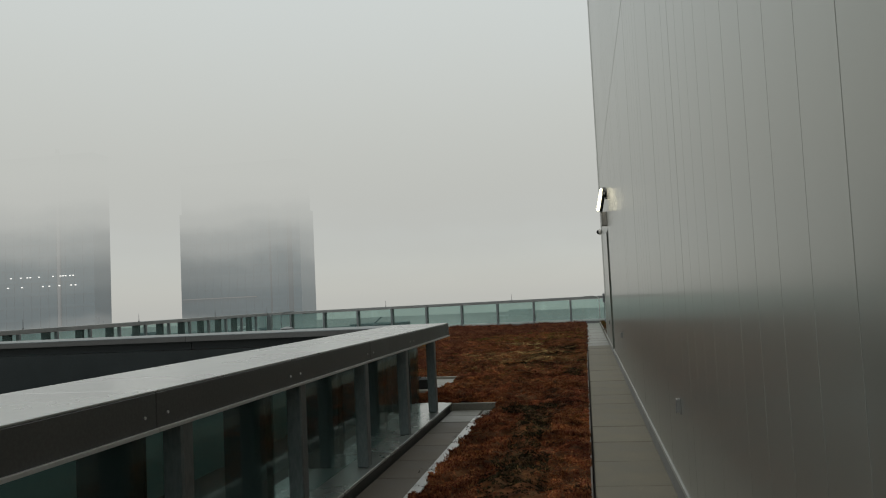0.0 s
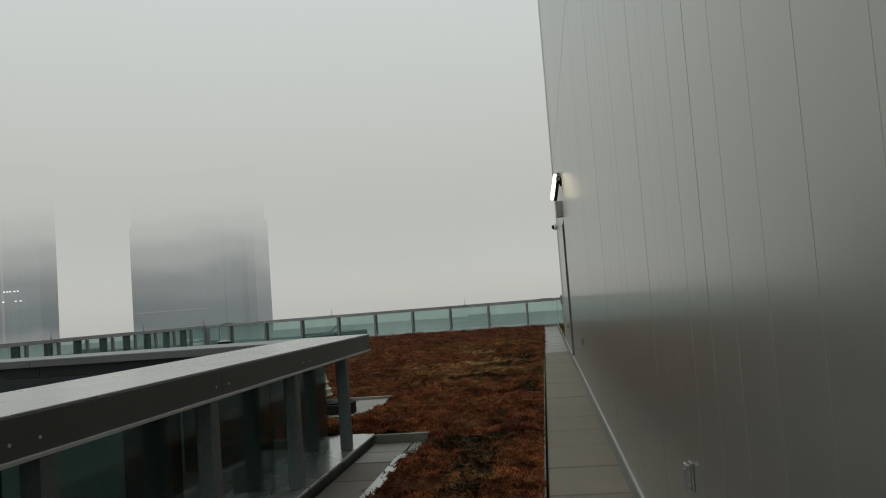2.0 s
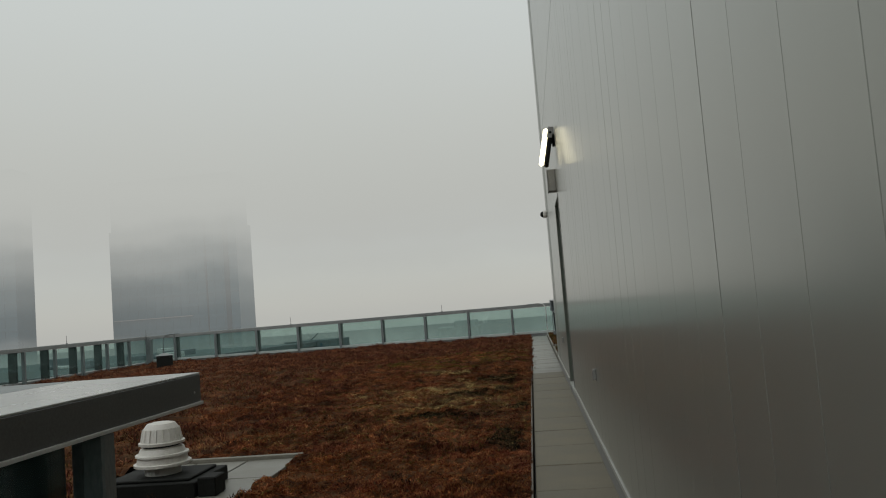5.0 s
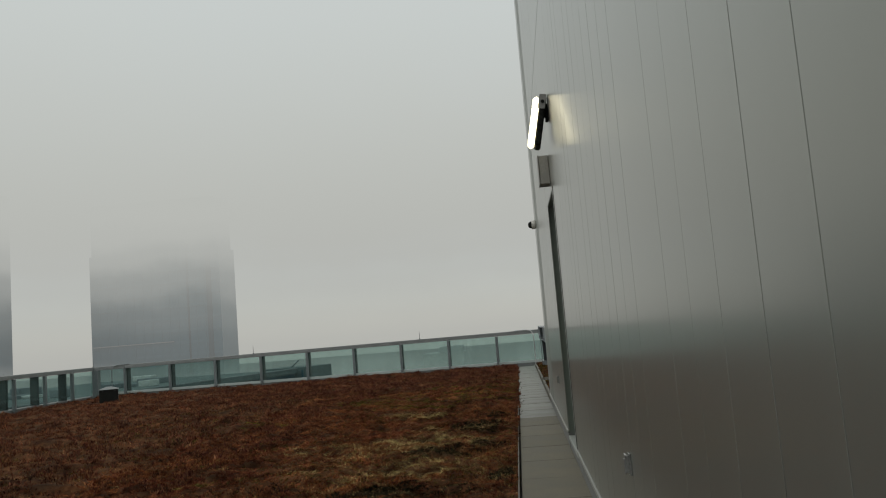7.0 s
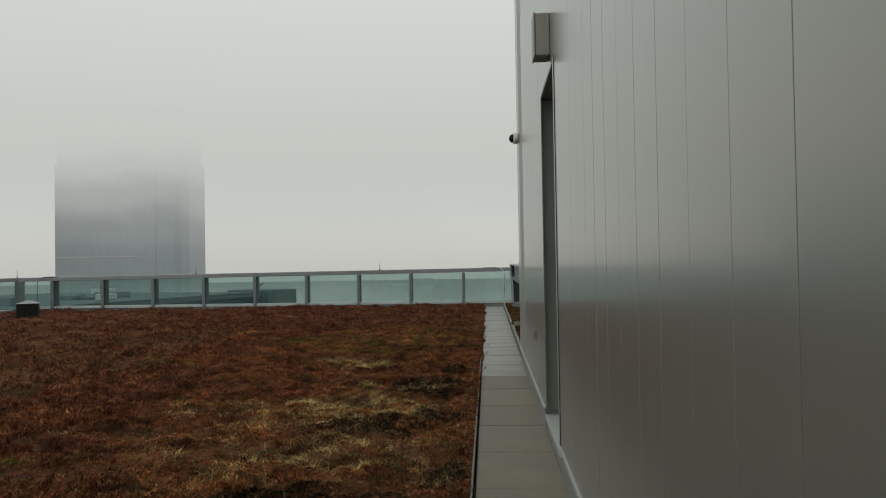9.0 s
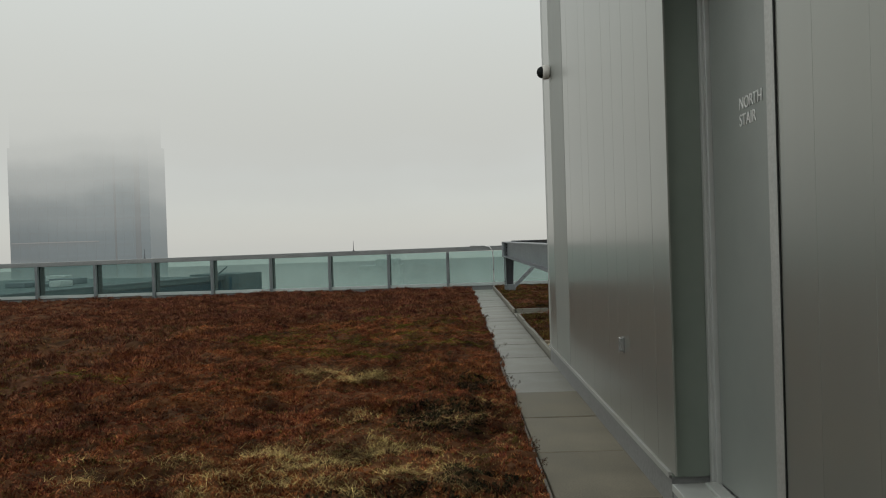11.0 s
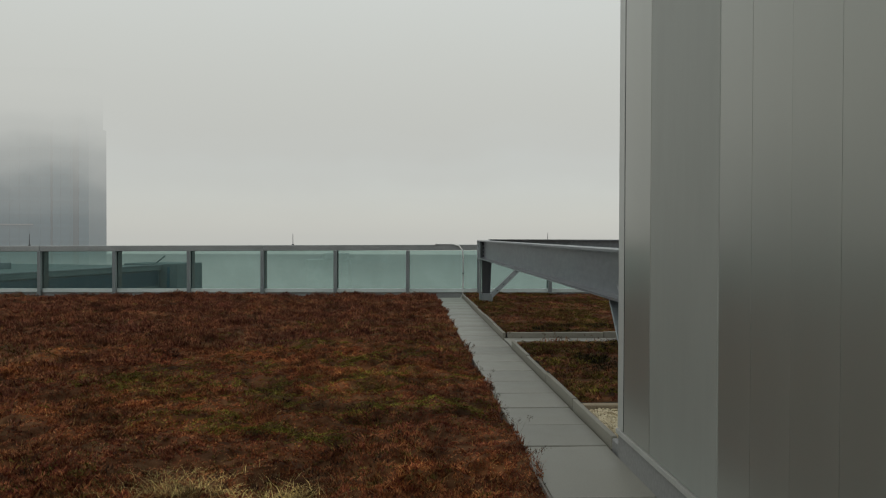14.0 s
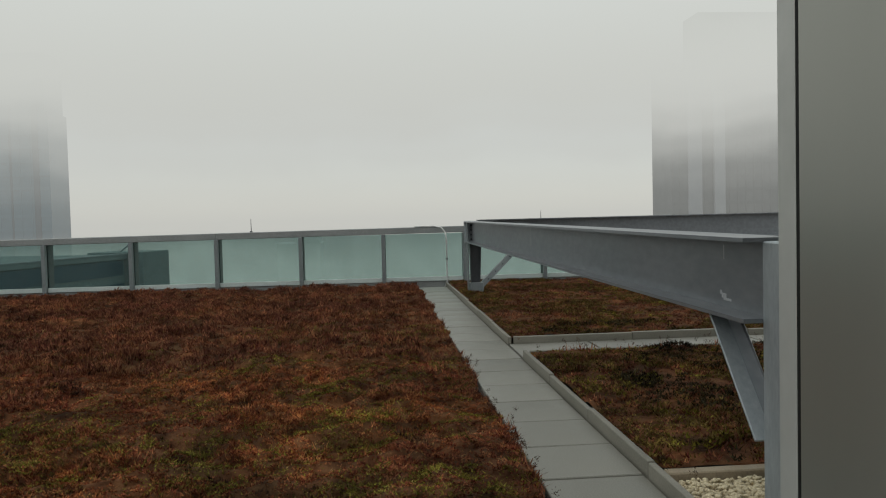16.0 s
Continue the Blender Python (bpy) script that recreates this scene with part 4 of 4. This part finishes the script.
def blades(x, y, z, height, width, lean, bend=False, away=None):
    """One leaning blade for each place: a triangle, or a bent strip of three."""
    n = len(x)
    a, b = rng.uniform(0, math.tau, n), rng.uniform(0, math.tau, n) if away is None else away
    dx, dy = np.cos(a) * width / 2, np.sin(a) * width / 2
    lx, ly = np.cos(b) * lean * height, np.sin(b) * lean * height
    base = np.stack([x, y, z], -1)
    side = np.stack([dx, dy, np.zeros(n)], -1)
    if not bend:
        tip = base + np.stack([lx, ly, height], -1)
        v = np.stack([base - side, base + side, tip], 1).reshape(-1, 3)
        return v, np.arange(3 * n).reshape(-1, 3)
    mid = base + np.stack([lx * 0.4, ly * 0.4, height * 0.62], -1)
    tip = base + np.stack([lx * 1.3, ly * 1.3, height * 0.9], -1)
    v = np.stack([base - side, base + side, mid - side * 0.7, mid + side * 0.7, tip], 1).reshape(-1, 3)
    k = np.arange(n)[:, None] * 5
    return v, np.concatenate([k + (0, 1, 3), k + (0, 3, 2), k + (2, 3, 4)])


def places(n, x0, x1, y0, y1, inside):
    x, y = rng.uniform(x0, x1, n), rng.uniform(y0, y1, n)
    keep = inside(x, y)
    return x[keep], y[keep]


def stems(name, n, x0, x1, y0, y1, inside, tall, wide, material, label, lift=0.0, thin=True, lean=0.7, clump=0.0, each=14):
    """Scattered blades; with a clump radius they grow as small domed cushions that spread from their middles."""
    x, y = places(n // each if clump else n, x0, x1, y0, y1, inside)
    if thin:
        bare = np.maximum(patch_weight(x, y, BARE), 0.45 * patch_weight(x, y, GREEN))
        if material == sedum_m:
            bare = np.maximum(bare, 0.42 * patch_weight(x, y, OLIVE_ZONE))
        keep = rng.uniform(0, 1, len(x)) > 0.985 * bare
        x, y = x[keep], y[keep]
    tuft = np.clip(0.5 + 0.75 * lumps(x + 31, y, 0.33) + 0.35 * lumps(x, y + 17, 0.12), 0, 1.3)
    dome, away = 0.0, None
    if clump:
        r = clump * rng.uniform(0.45, 1.5, len(x)) * (0.6 + 0.5 * tuft)
        x, y, r, tuft = (np.repeat(v, each) for v in (x, y, r, tuft))
        away, u = rng.uniform(0, math.tau, len(x)), rng.uniform(0, 1, len(x))
        x, y = x + np.cos(away) * r * np.sqrt(u), y + np.sin(away) * r * np.sqrt(u)
        dome = 0.75 * r * (1 - u)
        keep = inside(x, y)
        x, y, dome, away, tuft = x[keep], y[keep], dome[keep], away[keep], tuft[keep]
        away = away + rng.normal(0, 0.6, len(x))
    h = tall * (0.45 + 0.9 * tuft) * rng.uniform(0.5, 1.3, len(x))
    v, f = blades(x, y, swell(x, y) + lift + dome, h, wide * rng.uniform(0.6, 1.5, len(x)), rng.uniform(0.1, lean, len(x)), False, away)
    return tagged(scatter_mesh(name, v, f, material), label, "planting", kind="stuff")


RED = "dry red-brown sedum stems growing densely over the roof"
stems("sedum", 820000, -3.4, -0.44, 2.5, 15.0, in_field, 0.013, 0.0085, sedum_m, RED, 0.0, True, 1.6, 0.022)
stems("sedum", 600000, -4.6, -0.44, 15.0, 25.0, in_field, 0.014, 0.0080, sedum_m, RED, 0.0, True, 1.6, 0.022)
stems("sedum", 200000, -8.0, -0.44, 25.0, 32.45, in_field, 0.036, 0.010, brown_sedum_m, RED, 0.0, True, 1.2, 0.04)
stems("sedum", 230000, -13.3, -3.4, 10.0, 32.45, in_field, 0.034, 0.013, brown_sedum_m, RED, 0.0, True, 1.2, 0.05)
stems("sedum", 110000, 0.05, 4.5, 21.9, 32.45, in_beds, 0.020, 0.010, brown_sedum_m, "dry brown sedum in the side beds", 0.036, False, 1.5, 0.03)
stems("low_sedum", 300000, 0.05, 4.5, 21.9, 32.45, lambda x, y: in_beds(x, y) & (lumps(x, y, 0.5) + 0.8 * lumps(x, y, 0.2) > np.where(y > 25.8, 0.1, -0.35)), 0.015, 0.0095, olive_m, "low olive-green sedum in the side beds", 0.038, False, 1.6, 0.032)
stems("low_sedum", 330000, -7.0, -0.44, 8.0, 31.5, lambda x, y: in_field(x, y) & (0.8 * lumps(x, y, 1.1) + 0.9 * lumps(x, y, 0.3) + 0.02 * (y - 19) + 1.0 * patch_weight(x, y, OLIVE_ZONE) > 0.22), 0.013, 0.0080, olive_m, "low olive sedum among the red stems", 0.004, True, 1.6, 0.022)
stems("tall_stems", 26000, -8.0, -0.46, 4.0, 32.4, lambda x, y: in_field(x, y) & (lumps(x, y, 0.6) + 0.03 * (y - 22) > 0.15), 0.070, 0.0034, tan_m, "taller dry flower stems in the sedum", 0.0, False, 0.6)
stems("red_stems", 34000, -8.0, -0.46, 12.0, 32.4, lambda x, y: in_field(x, y) & (lumps(x + 3, y, 0.5) + 0.05 * (y - 22) > 0.1), 0.055, 0.0040, sedum_m, "upright red-brown seed stems in the sedum", 0.0, False, 0.7)
stems("dry_stalks", 9000, -7.0, -0.5, 6.0, 30.0, lambda x, y: in_field(x, y) & (lumps(x, y, 0.5) > 0.0), 0.018, 0.0026, straw_m, "scattered pale dry stalks in the sedum", 0.010, False, 2.4)
stems("tan_stalks", 190000, -7.0, -0.46, 4.0, 32.0, lambda x, y: in_field(x, y) & (lumps(x + 9, y, 0.7) + 0.7 * lumps(x, y + 5, 0.2) > 0.05), 0.018, 0.0046, tan_m, "short tan dead stalks in the sedum", 0.010, False, 2.4)
stems("thin_straw", 26000, -3.6, -0.46, 12.5, 19.5, lambda x, y: in_field(x, y) & (lumps(x, y, 0.25) + 0.9 * patch_weight(x, y, OLIVE_ZONE) > 0.4), 0.014, 0.0026, straw_m, "thin broken straw lying over the sedum", 0.012, False, 3.0)
stems("dark_sedum", 90000, -6.0, -0.46, 5.0, 31.0, lambda x, y: in_field(x, y) & (lumps(x + 13, y, 0.45) + 0.6 * lumps(x, y + 3, 0.16) > 0.42), 0.022, 0.010, dark_sedum_m, "dark brown sedum cushions among the red", 0.006, False, 1.3, 0.05, 24)
stems("dark_moss", 1000000, -5.5, -0.5, 5.0, 21.0, lambda x, y: in_field(x, y) & (patch_weight(x, y, BARE) > 0.25), 0.012, 0.009, moss_m, "short dark moss in the bare patches", 0.006, False, 1.8, 0.02)

# green cushions
gx, gy = [], []
spots = [(*g, int(17 * math.sqrt(g[2] * g[3] / 0.06))) for g in GREEN] + [(2.2, 23.4, 1.8, 1.3, 90), (1.8, 28.0, 1.6, 2.0, 60), (-2.0, 23.0, 1.4, 2.6, 90)]
for x, y, a, b, m in spots:
    for _ in range(m):
        cx, cy, r = x + a * rng.normal(0, 0.6), y + b * rng.normal(0, 0.6), rng.uniform(0.02, 0.065)
        k = int(12 + 1700 * r)
        gx.append(cx + rng.normal(0, r, k))
        gy.append(cy + rng.normal(0, r, k))
gx, gy = np.concatenate(gx), np.concatenate(gy)
ok = in_field(gx, gy) | in_beds(gx, gy)
gx, gy = gx[ok], gy[ok]
v, f = blades(gx, gy, swell(gx, gy) + np.where(gx > 0, 0.05, 0.016), rng.uniform(0.005, 0.013, len(gx)), rng.uniform(0.006, 0.010, len(gx)), rng.uniform(0.5, 2.2, len(gx)))
tagged(scatter_mesh("green_sedum", v, f, green_m), "fresh yellow-green sedum cushions among the red stems", "planting", kind="stuff")

# straw tufts
sx, sy = [], []
for x, y, a, b, m in STRAW:
    c = max(8, m // 16)
    cx, cy = x + a * rng.normal(0, 0.7, c), y + b * rng.normal(0, 0.9, c)
    m = int(m * 2.6)
    pick = rng.integers(0, c, m)
    sx.append(cx[pick] + rng.normal(0, 0.04, m))
    sy.append(cy[pick] + rng.normal(0, 0.03, m))
sx, sy = np.concatenate(sx), np.concatenate(sy)
ok = in_field(sx, sy)
sx, sy = sx[ok], sy[ok]
v, f = blades(sx, sy, swell(sx, sy) + 0.01, rng.uniform(0.012, 0.038, len(sx)), rng.uniform(0.0018, 0.0034, len(sx)), rng.uniform(0.8, 3.2, len(sx)), True)
tagged(scatter_mesh("straw_grass", v, f, straw_m), "tufts of pale dry straw-coloured grass", "grass", kind="stuff")

# dead leaves and sprigs lying over the edging
n = 1500
wy = rng.uniform(3.0, 10.0, n)
wx = np.where(wy < 9.12, -1.585, -1.52) + rng.normal(0, 0.028, n)
keep = lumps(wx, wy, 0.12) > 0.05
wx, wy = np.append(wx[keep], rng.normal(-0.492, 0.014, 110)), np.append(wy[keep], rng.normal(17.6, 0.05, 110))
n = len(wx)
v, f = blades(wx, wy, np.full(n, 0.012), rng.uniform(0.004, 0.016, n), rng.uniform(0.005, 0.012, n), rng.uniform(0.8, 2.6, n))
tagged(scatter_mesh("dead_leaves", v, f, moss_m), "dark dead leaves scattered over the edging", "leaves", kind="stuff")

# the large bright tuft and its neighbour
tx, ty, th = [], [], []
for x, y, k, r in ((-1.66, 19.97, 420, 0.10), (-1.50, 20.02, 240, 0.09), (-1.84, 20.08, 150, 0.10), (-2.10, 20.10, 260, 0.11), (-2.22, 20.30, 150, 0.10), (-1.95, 19.85, 120, 0.14), (-1.75, 20.35, 110, 0.16), (-2.45, 20.05, 70, 0.12)):
    tx.append(x + rng.normal(0, r, k))
    ty.append(y + rng.normal(0, r * 0.9, k))
    th.append(rng.uniform(0.02, 0.085, k) * rng.uniform(0.6, 1.2))
tx, ty, th = np.concatenate(tx), np.concatenate(ty), np.concatenate(th)
n = len(tx)
v, f = blades(tx, ty, swell(tx, ty) + 0.005, th, rng.uniform(0.0018, 0.0034, n), rng.uniform(0.5, 2.6, n), True)
tagged(scatter_mesh("straw_tuft", v, f, straw_m), "ragged tufts of long straw-coloured grass", "grass", kind="stuff")

# weeds leaning over the walkway's edge
n = 1500
wy = rng.uniform(17.5, 32, n)
wx = edge_x(wy) - np.abs(rng.normal(0, 0.03, n))
v, f = blades(wx, wy, swell(wx, wy) + 0.005, rng.uniform(0.02, 0.065, n), rng.uniform(0.003, 0.006, n), rng.uniform(0.2, 1.2, n), True)
tagged(scatter_mesh("edge_weeds", v, f, brown_sedum_m), "red-brown weeds leaning over the walkway edge", "planting", kind="stuff")
n = 420
wx, wy = rng.uniform(0.3, 3.5, n), 24.97 + rng.normal(0, 0.03, n)
keep = lumps(wx, wy, 0.3) > -0.2
wx, wy = wx[keep], wy[keep]
n = len(wx)
v, f = blades(wx, wy, swell(wx, wy) + 0.04, rng.uniform(0.02, 0.085, n), rng.uniform(0.004, 0.007, n), rng.uniform(0.1, 0.6, n), True)
tagged(scatter_mesh("edge_weeds", v, f, sedum_m), "thin brown seed stems along the bed's edge", "planting", kind="stuff")
stems("kerb_weeds", 30000, 0.06, 3.6, 21.9, 32.4, lambda x, y: in_beds(x, y) & ((x < 0.16) | ((y > 25.8) & (y < 25.95)) | ((y > 21.9) & (y < 22.05))) & (lumps(x, y, 0.22) > -0.1), 0.022, 0.010, olive_m, "low brown-green weeds spilling over the bed kerbs", 0.042, False, 1.5, 0.035)
stems("leafy_weeds", 60000, 0.08, 4.0, 21.95, 32.3, lambda x, y: in_beds(x, y) & (lumps(x, y, 0.3) + 0.5 * lumps(x + 4, y, 0.11) > np.where(y > 25.8, 0.6, 0.22)), 0.018, 0.012, green_m, "small leafy olive-green weeds in the side beds", 0.044, False, 1.5, 0.04)
stems("dark_weeds", 50000, 0.4, 4.0, 21.95, 26.5, lambda x, y: in_beds(x, y) & (lumps(x + 7, y, 0.4) + 0.4 * lumps(x, y, 0.15) > 0.25), 0.020, 0.011, moss_m, "dark green-brown cushions in the side beds", 0.050, False, 1.4, 0.04)

# dry sprigs with small seed heads leaning over the walkway and the bed edges
k = 150
py = np.concatenate([rng.uniform(16.8, 25.5, 70), rng.uniform(21.2, 31.5, 40), np.full(40, 24.96)])
px = np.concatenate([edge_x(py[:70]) - rng.uniform(0.0, 0.05, 70), rng.uniform(0.065, 0.12, 40), rng.uniform(0.3, 3.0, 40)])
toward = np.concatenate([rng.normal(0.0, 0.8, 70), rng.normal(math.pi, 0.8, 40), rng.normal(math.pi / 2, 0.8, 40)])
tall, tip_lean = rng.uniform(0.035, 0.10, k), rng.uniform(0.15, 0.75, k)
ground = swell(px, py) + np.where(px > 0, 0.04, 0.004)
stalk, stalk_f = blades(px, py, ground, tall, np.full(k, 0.0035), tip_lean, False, toward)
hx, hy, hz = (np.repeat(v, 16) for v in (px + np.cos(toward) * tip_lean * tall, py + np.sin(toward) * tip_lean * tall, ground + tall))
n = len(hx)
head, head_f = blades(hx + rng.normal(0, 0.008, n), hy + rng.normal(0, 0.008, n), hz + rng.normal(-0.006, 0.008, n), rng.uniform(0.004, 0.010, n), rng.uniform(0.004, 0.008, n), rng.uniform(0.3, 2.0, n))
tagged(scatter_mesh("seed_sprigs", np.vstack([stalk, head]), np.vstack([stalk_f, head_f + len(stalk)]), dark_sedum_m), "dry dark sprigs with seed heads leaning over the slabs", "planting", kind="stuff")

# ---- towers, a low roof and the glowing fog sheet between ----
def tower(name, x0, x1, y0, y1, z0, z1, storey, bay, body_m, band_m, label, piers=(), pier_m=None):
    t = thing(name, ((x0 + x1) / 2, (y0 + y1) / 2, z0), label, "tower block", "towers in the fog")
    w, d, h = (x1 - x0) / 2, (y1 - y0) / 2, z1 - z0
    part("body", box(-w, w, -d, d, 0, h, 0.03), body_m, t)
    band = mesh_of("storey_band", join_box_list([(-w + 0.06, w - 0.06, -d - 0.12, -d + 0.4, 0, 0.9)]), band_m)
    for i in range(1, int(h / storey)):
        piece("storey_band", band, t, (0, 0, i * storey))
    mull = mesh_of("mullion", box(-0.14, 0.14, -d - 0.14, -d + 0.1, 0, h), band_m)
    for i in range(1, int(2 * w / bay)):
        piece("mullion", mull, t, (-w + i * bay, 0, 0))
    for a, b, deep in piers:
        part("pier", box(a, b, -d - deep, -d + 0.5, 0, h + 2, 0.2), pier_m or tower_pier_m, t, "dark vertical recess" if pier_m else "pale vertical pier")
    return t


a_tower = tower("office_tower", -140.3, -95.9, 262, 276.5, -60, 35, 4.0, 3.0, tower_m, tower_band_m, "dark glass office tower fading upward into fog", ((17.6, 19.3, 0.3), (11.1, 11.6, 0.3)), recess_m)
b_tower = tower("office_tower", -235, -150, 226, 234.8, -60, 52, 4.0, 3.0, tower_m, tower_band_m, "wide dark glass tower with a few lit windows in fog", ((-6, -1, 0.8), (-22, -19, 0.8), (30, 31, 0.6)))
rnd = random.Random(3)
part("crown", box(-21.5, 21.3, -7.0, 7.0, 95.0005, 112, 0.05), tower_m, a_tower, "set-back upper storeys lost in fog")
part("ledge", box(-21.5, 6.0, -7.75, -7.4, 64.75, 65.05), tower_pier_m, a_tower, "thin pale ledge")
pane_me = mesh_of("lit_window", box(-0.19, 0.19, -5.2, -4.8, 0, 0.30), lit_m)
for z in (70.6, 73.6):
    x = -2.0
    while x < 38:
        if rnd.random() < 0.62:
            piece("lit_window", pane_me, b_tower, (x, 0, z))
        x += rnd.uniform(0.8, 2.6)
for z in (68, 65.5, 76, 80, 72, 83):
    piece("lit_window", pane_me, b_tower, (-24 + rnd.uniform(-3, 3), 0, z))
c = tower("stone_tower", 89, 175, 255, 272, -60, 45, 4.2, 2.6, stone_tower_m, stone_tower_m, "grey stepped stone tower standing half in fog", ((-38, -33.5, 0.5), (-30, -26.5, 1.2)))
tower("stone_tower", 99, 150, 258, 270, -60, 62, 4.2, 2.6, stone_tower_m, stone_tower_m, "upper setback of the grey stone tower in fog")

# a long low block beside the roof: its edge runs away from the parapet to a taller end
low = thing("low_building", (-30.0, 113.0, -60.0), "long low dark building with a flat roof beyond the parapet", "building")
low.matrix_world = pose(-30.4, 114.0, -60.0, 0, 0, -16)
part("wall", box(-34, 0, -64, 0, 0, 57.2, 0.05), roof_far_m, low)
part("roof", box(-34.3, 0.25, -64.2, 0.2, 57.2005, 57.75, 0.04), roof_far_m, low, "flat roof slab with a thin edge")
part("coping", box(-0.15, 0.30, -64.3, 0.2, 57.7505, 57.88, 0.02), tower_pier_m, low, "pale roof coping")
for i in range(3):
    part("window_band", box(0.0, 0.12, -63, -0.5, 55.4 - 2.6 * i, 57.1 - 2.6 * i), recess_m, low, "dark window band")
part("end_block", box(-5.0, 2.2, 0.25, 6.0, 0, 57.98, 0.05), roof_far_m, low, "taller end block")
for i in range(4):
    part("pilaster", box(-4.2 + 1.7 * i, -3.9 + 1.7 * i, 0.10, 0.245, 20, 57.6), tower_band_m, low)
part("boom", slanted((-1.2, 1.0, 57.95), (0.1, 1.0, 58.9), 0.13, 0.13), roof_far_m, low, "slanting roof boom")
rnd = random.Random(12)
for i in range(9):
    x, y, a, b, h = -rnd.uniform(4, 22), -rnd.uniform(3, 45), rnd.uniform(0.6, 1.8), rnd.uniform(0.5, 1.6), rnd.uniform(0.3, 0.9)
    part("roof_unit", box(x - a, x + a, y - b, y + b, 57.7505, 57.75 + h, 0.05), tower_pier_m if i % 3 else soffit_m, low)

# haze is mixed into this block's pale colour, besides the fog sheet
pale_block_m = surface("haze_pale_block", (0.30, 0.33, 0.33), (0.36, 0.39, 0.39), (0.7, 0.8), 0.0, 0.05, 0.3, 0.0)
t = thing("low_building", (-20.0, 215.0, -60.0), "pale low block almost lost in fog", "building")
part("wall", box(-5.3, 5.3, 0, 12, 0, 55.4, 0.1), pale_block_m, t)
part("roof", box(-5.5, 5.5, -0.2, 12.2, 55.4005, 55.7, 0.05), pale_block_m, t)
part("upper_storey", box(-1.0, 4.8, 1, 11, 55.7005, 57.2, 0.1), pale_block_m, t)


def fog_sheet():
    """A curved glowing sheet that paints haze over the towers, thicker with height."""
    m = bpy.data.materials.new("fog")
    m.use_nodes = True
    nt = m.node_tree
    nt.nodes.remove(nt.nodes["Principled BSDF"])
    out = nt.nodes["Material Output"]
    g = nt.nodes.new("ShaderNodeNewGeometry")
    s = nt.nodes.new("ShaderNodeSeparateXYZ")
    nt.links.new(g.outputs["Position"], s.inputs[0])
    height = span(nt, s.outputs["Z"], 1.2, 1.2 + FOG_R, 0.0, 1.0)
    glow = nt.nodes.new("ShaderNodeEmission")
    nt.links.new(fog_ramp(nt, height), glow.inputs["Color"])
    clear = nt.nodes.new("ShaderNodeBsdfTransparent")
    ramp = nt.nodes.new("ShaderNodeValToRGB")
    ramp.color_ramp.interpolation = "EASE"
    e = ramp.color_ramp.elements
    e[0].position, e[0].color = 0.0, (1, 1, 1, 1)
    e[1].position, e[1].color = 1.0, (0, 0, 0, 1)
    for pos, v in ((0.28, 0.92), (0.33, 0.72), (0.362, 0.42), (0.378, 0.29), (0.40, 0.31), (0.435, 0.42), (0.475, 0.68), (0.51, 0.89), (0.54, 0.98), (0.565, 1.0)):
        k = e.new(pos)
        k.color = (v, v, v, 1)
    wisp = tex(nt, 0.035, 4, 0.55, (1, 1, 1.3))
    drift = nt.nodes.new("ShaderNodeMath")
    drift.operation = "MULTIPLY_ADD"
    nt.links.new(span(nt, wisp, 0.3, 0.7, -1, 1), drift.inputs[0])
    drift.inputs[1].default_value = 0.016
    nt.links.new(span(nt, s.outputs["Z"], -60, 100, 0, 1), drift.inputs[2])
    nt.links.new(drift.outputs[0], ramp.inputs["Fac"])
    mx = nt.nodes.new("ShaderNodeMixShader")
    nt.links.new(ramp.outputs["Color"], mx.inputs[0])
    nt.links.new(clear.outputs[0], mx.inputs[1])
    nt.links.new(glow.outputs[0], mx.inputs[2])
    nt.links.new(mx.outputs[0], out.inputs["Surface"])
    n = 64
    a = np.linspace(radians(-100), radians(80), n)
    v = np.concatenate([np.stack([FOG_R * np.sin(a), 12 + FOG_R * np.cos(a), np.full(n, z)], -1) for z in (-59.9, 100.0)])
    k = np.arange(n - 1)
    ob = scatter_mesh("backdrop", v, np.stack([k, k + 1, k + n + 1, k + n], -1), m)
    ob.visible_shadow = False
    return tagged(ob, "glowing sheet painting pale grey fog over the towers", "fog", kind="structure")


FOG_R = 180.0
fog_sheet()
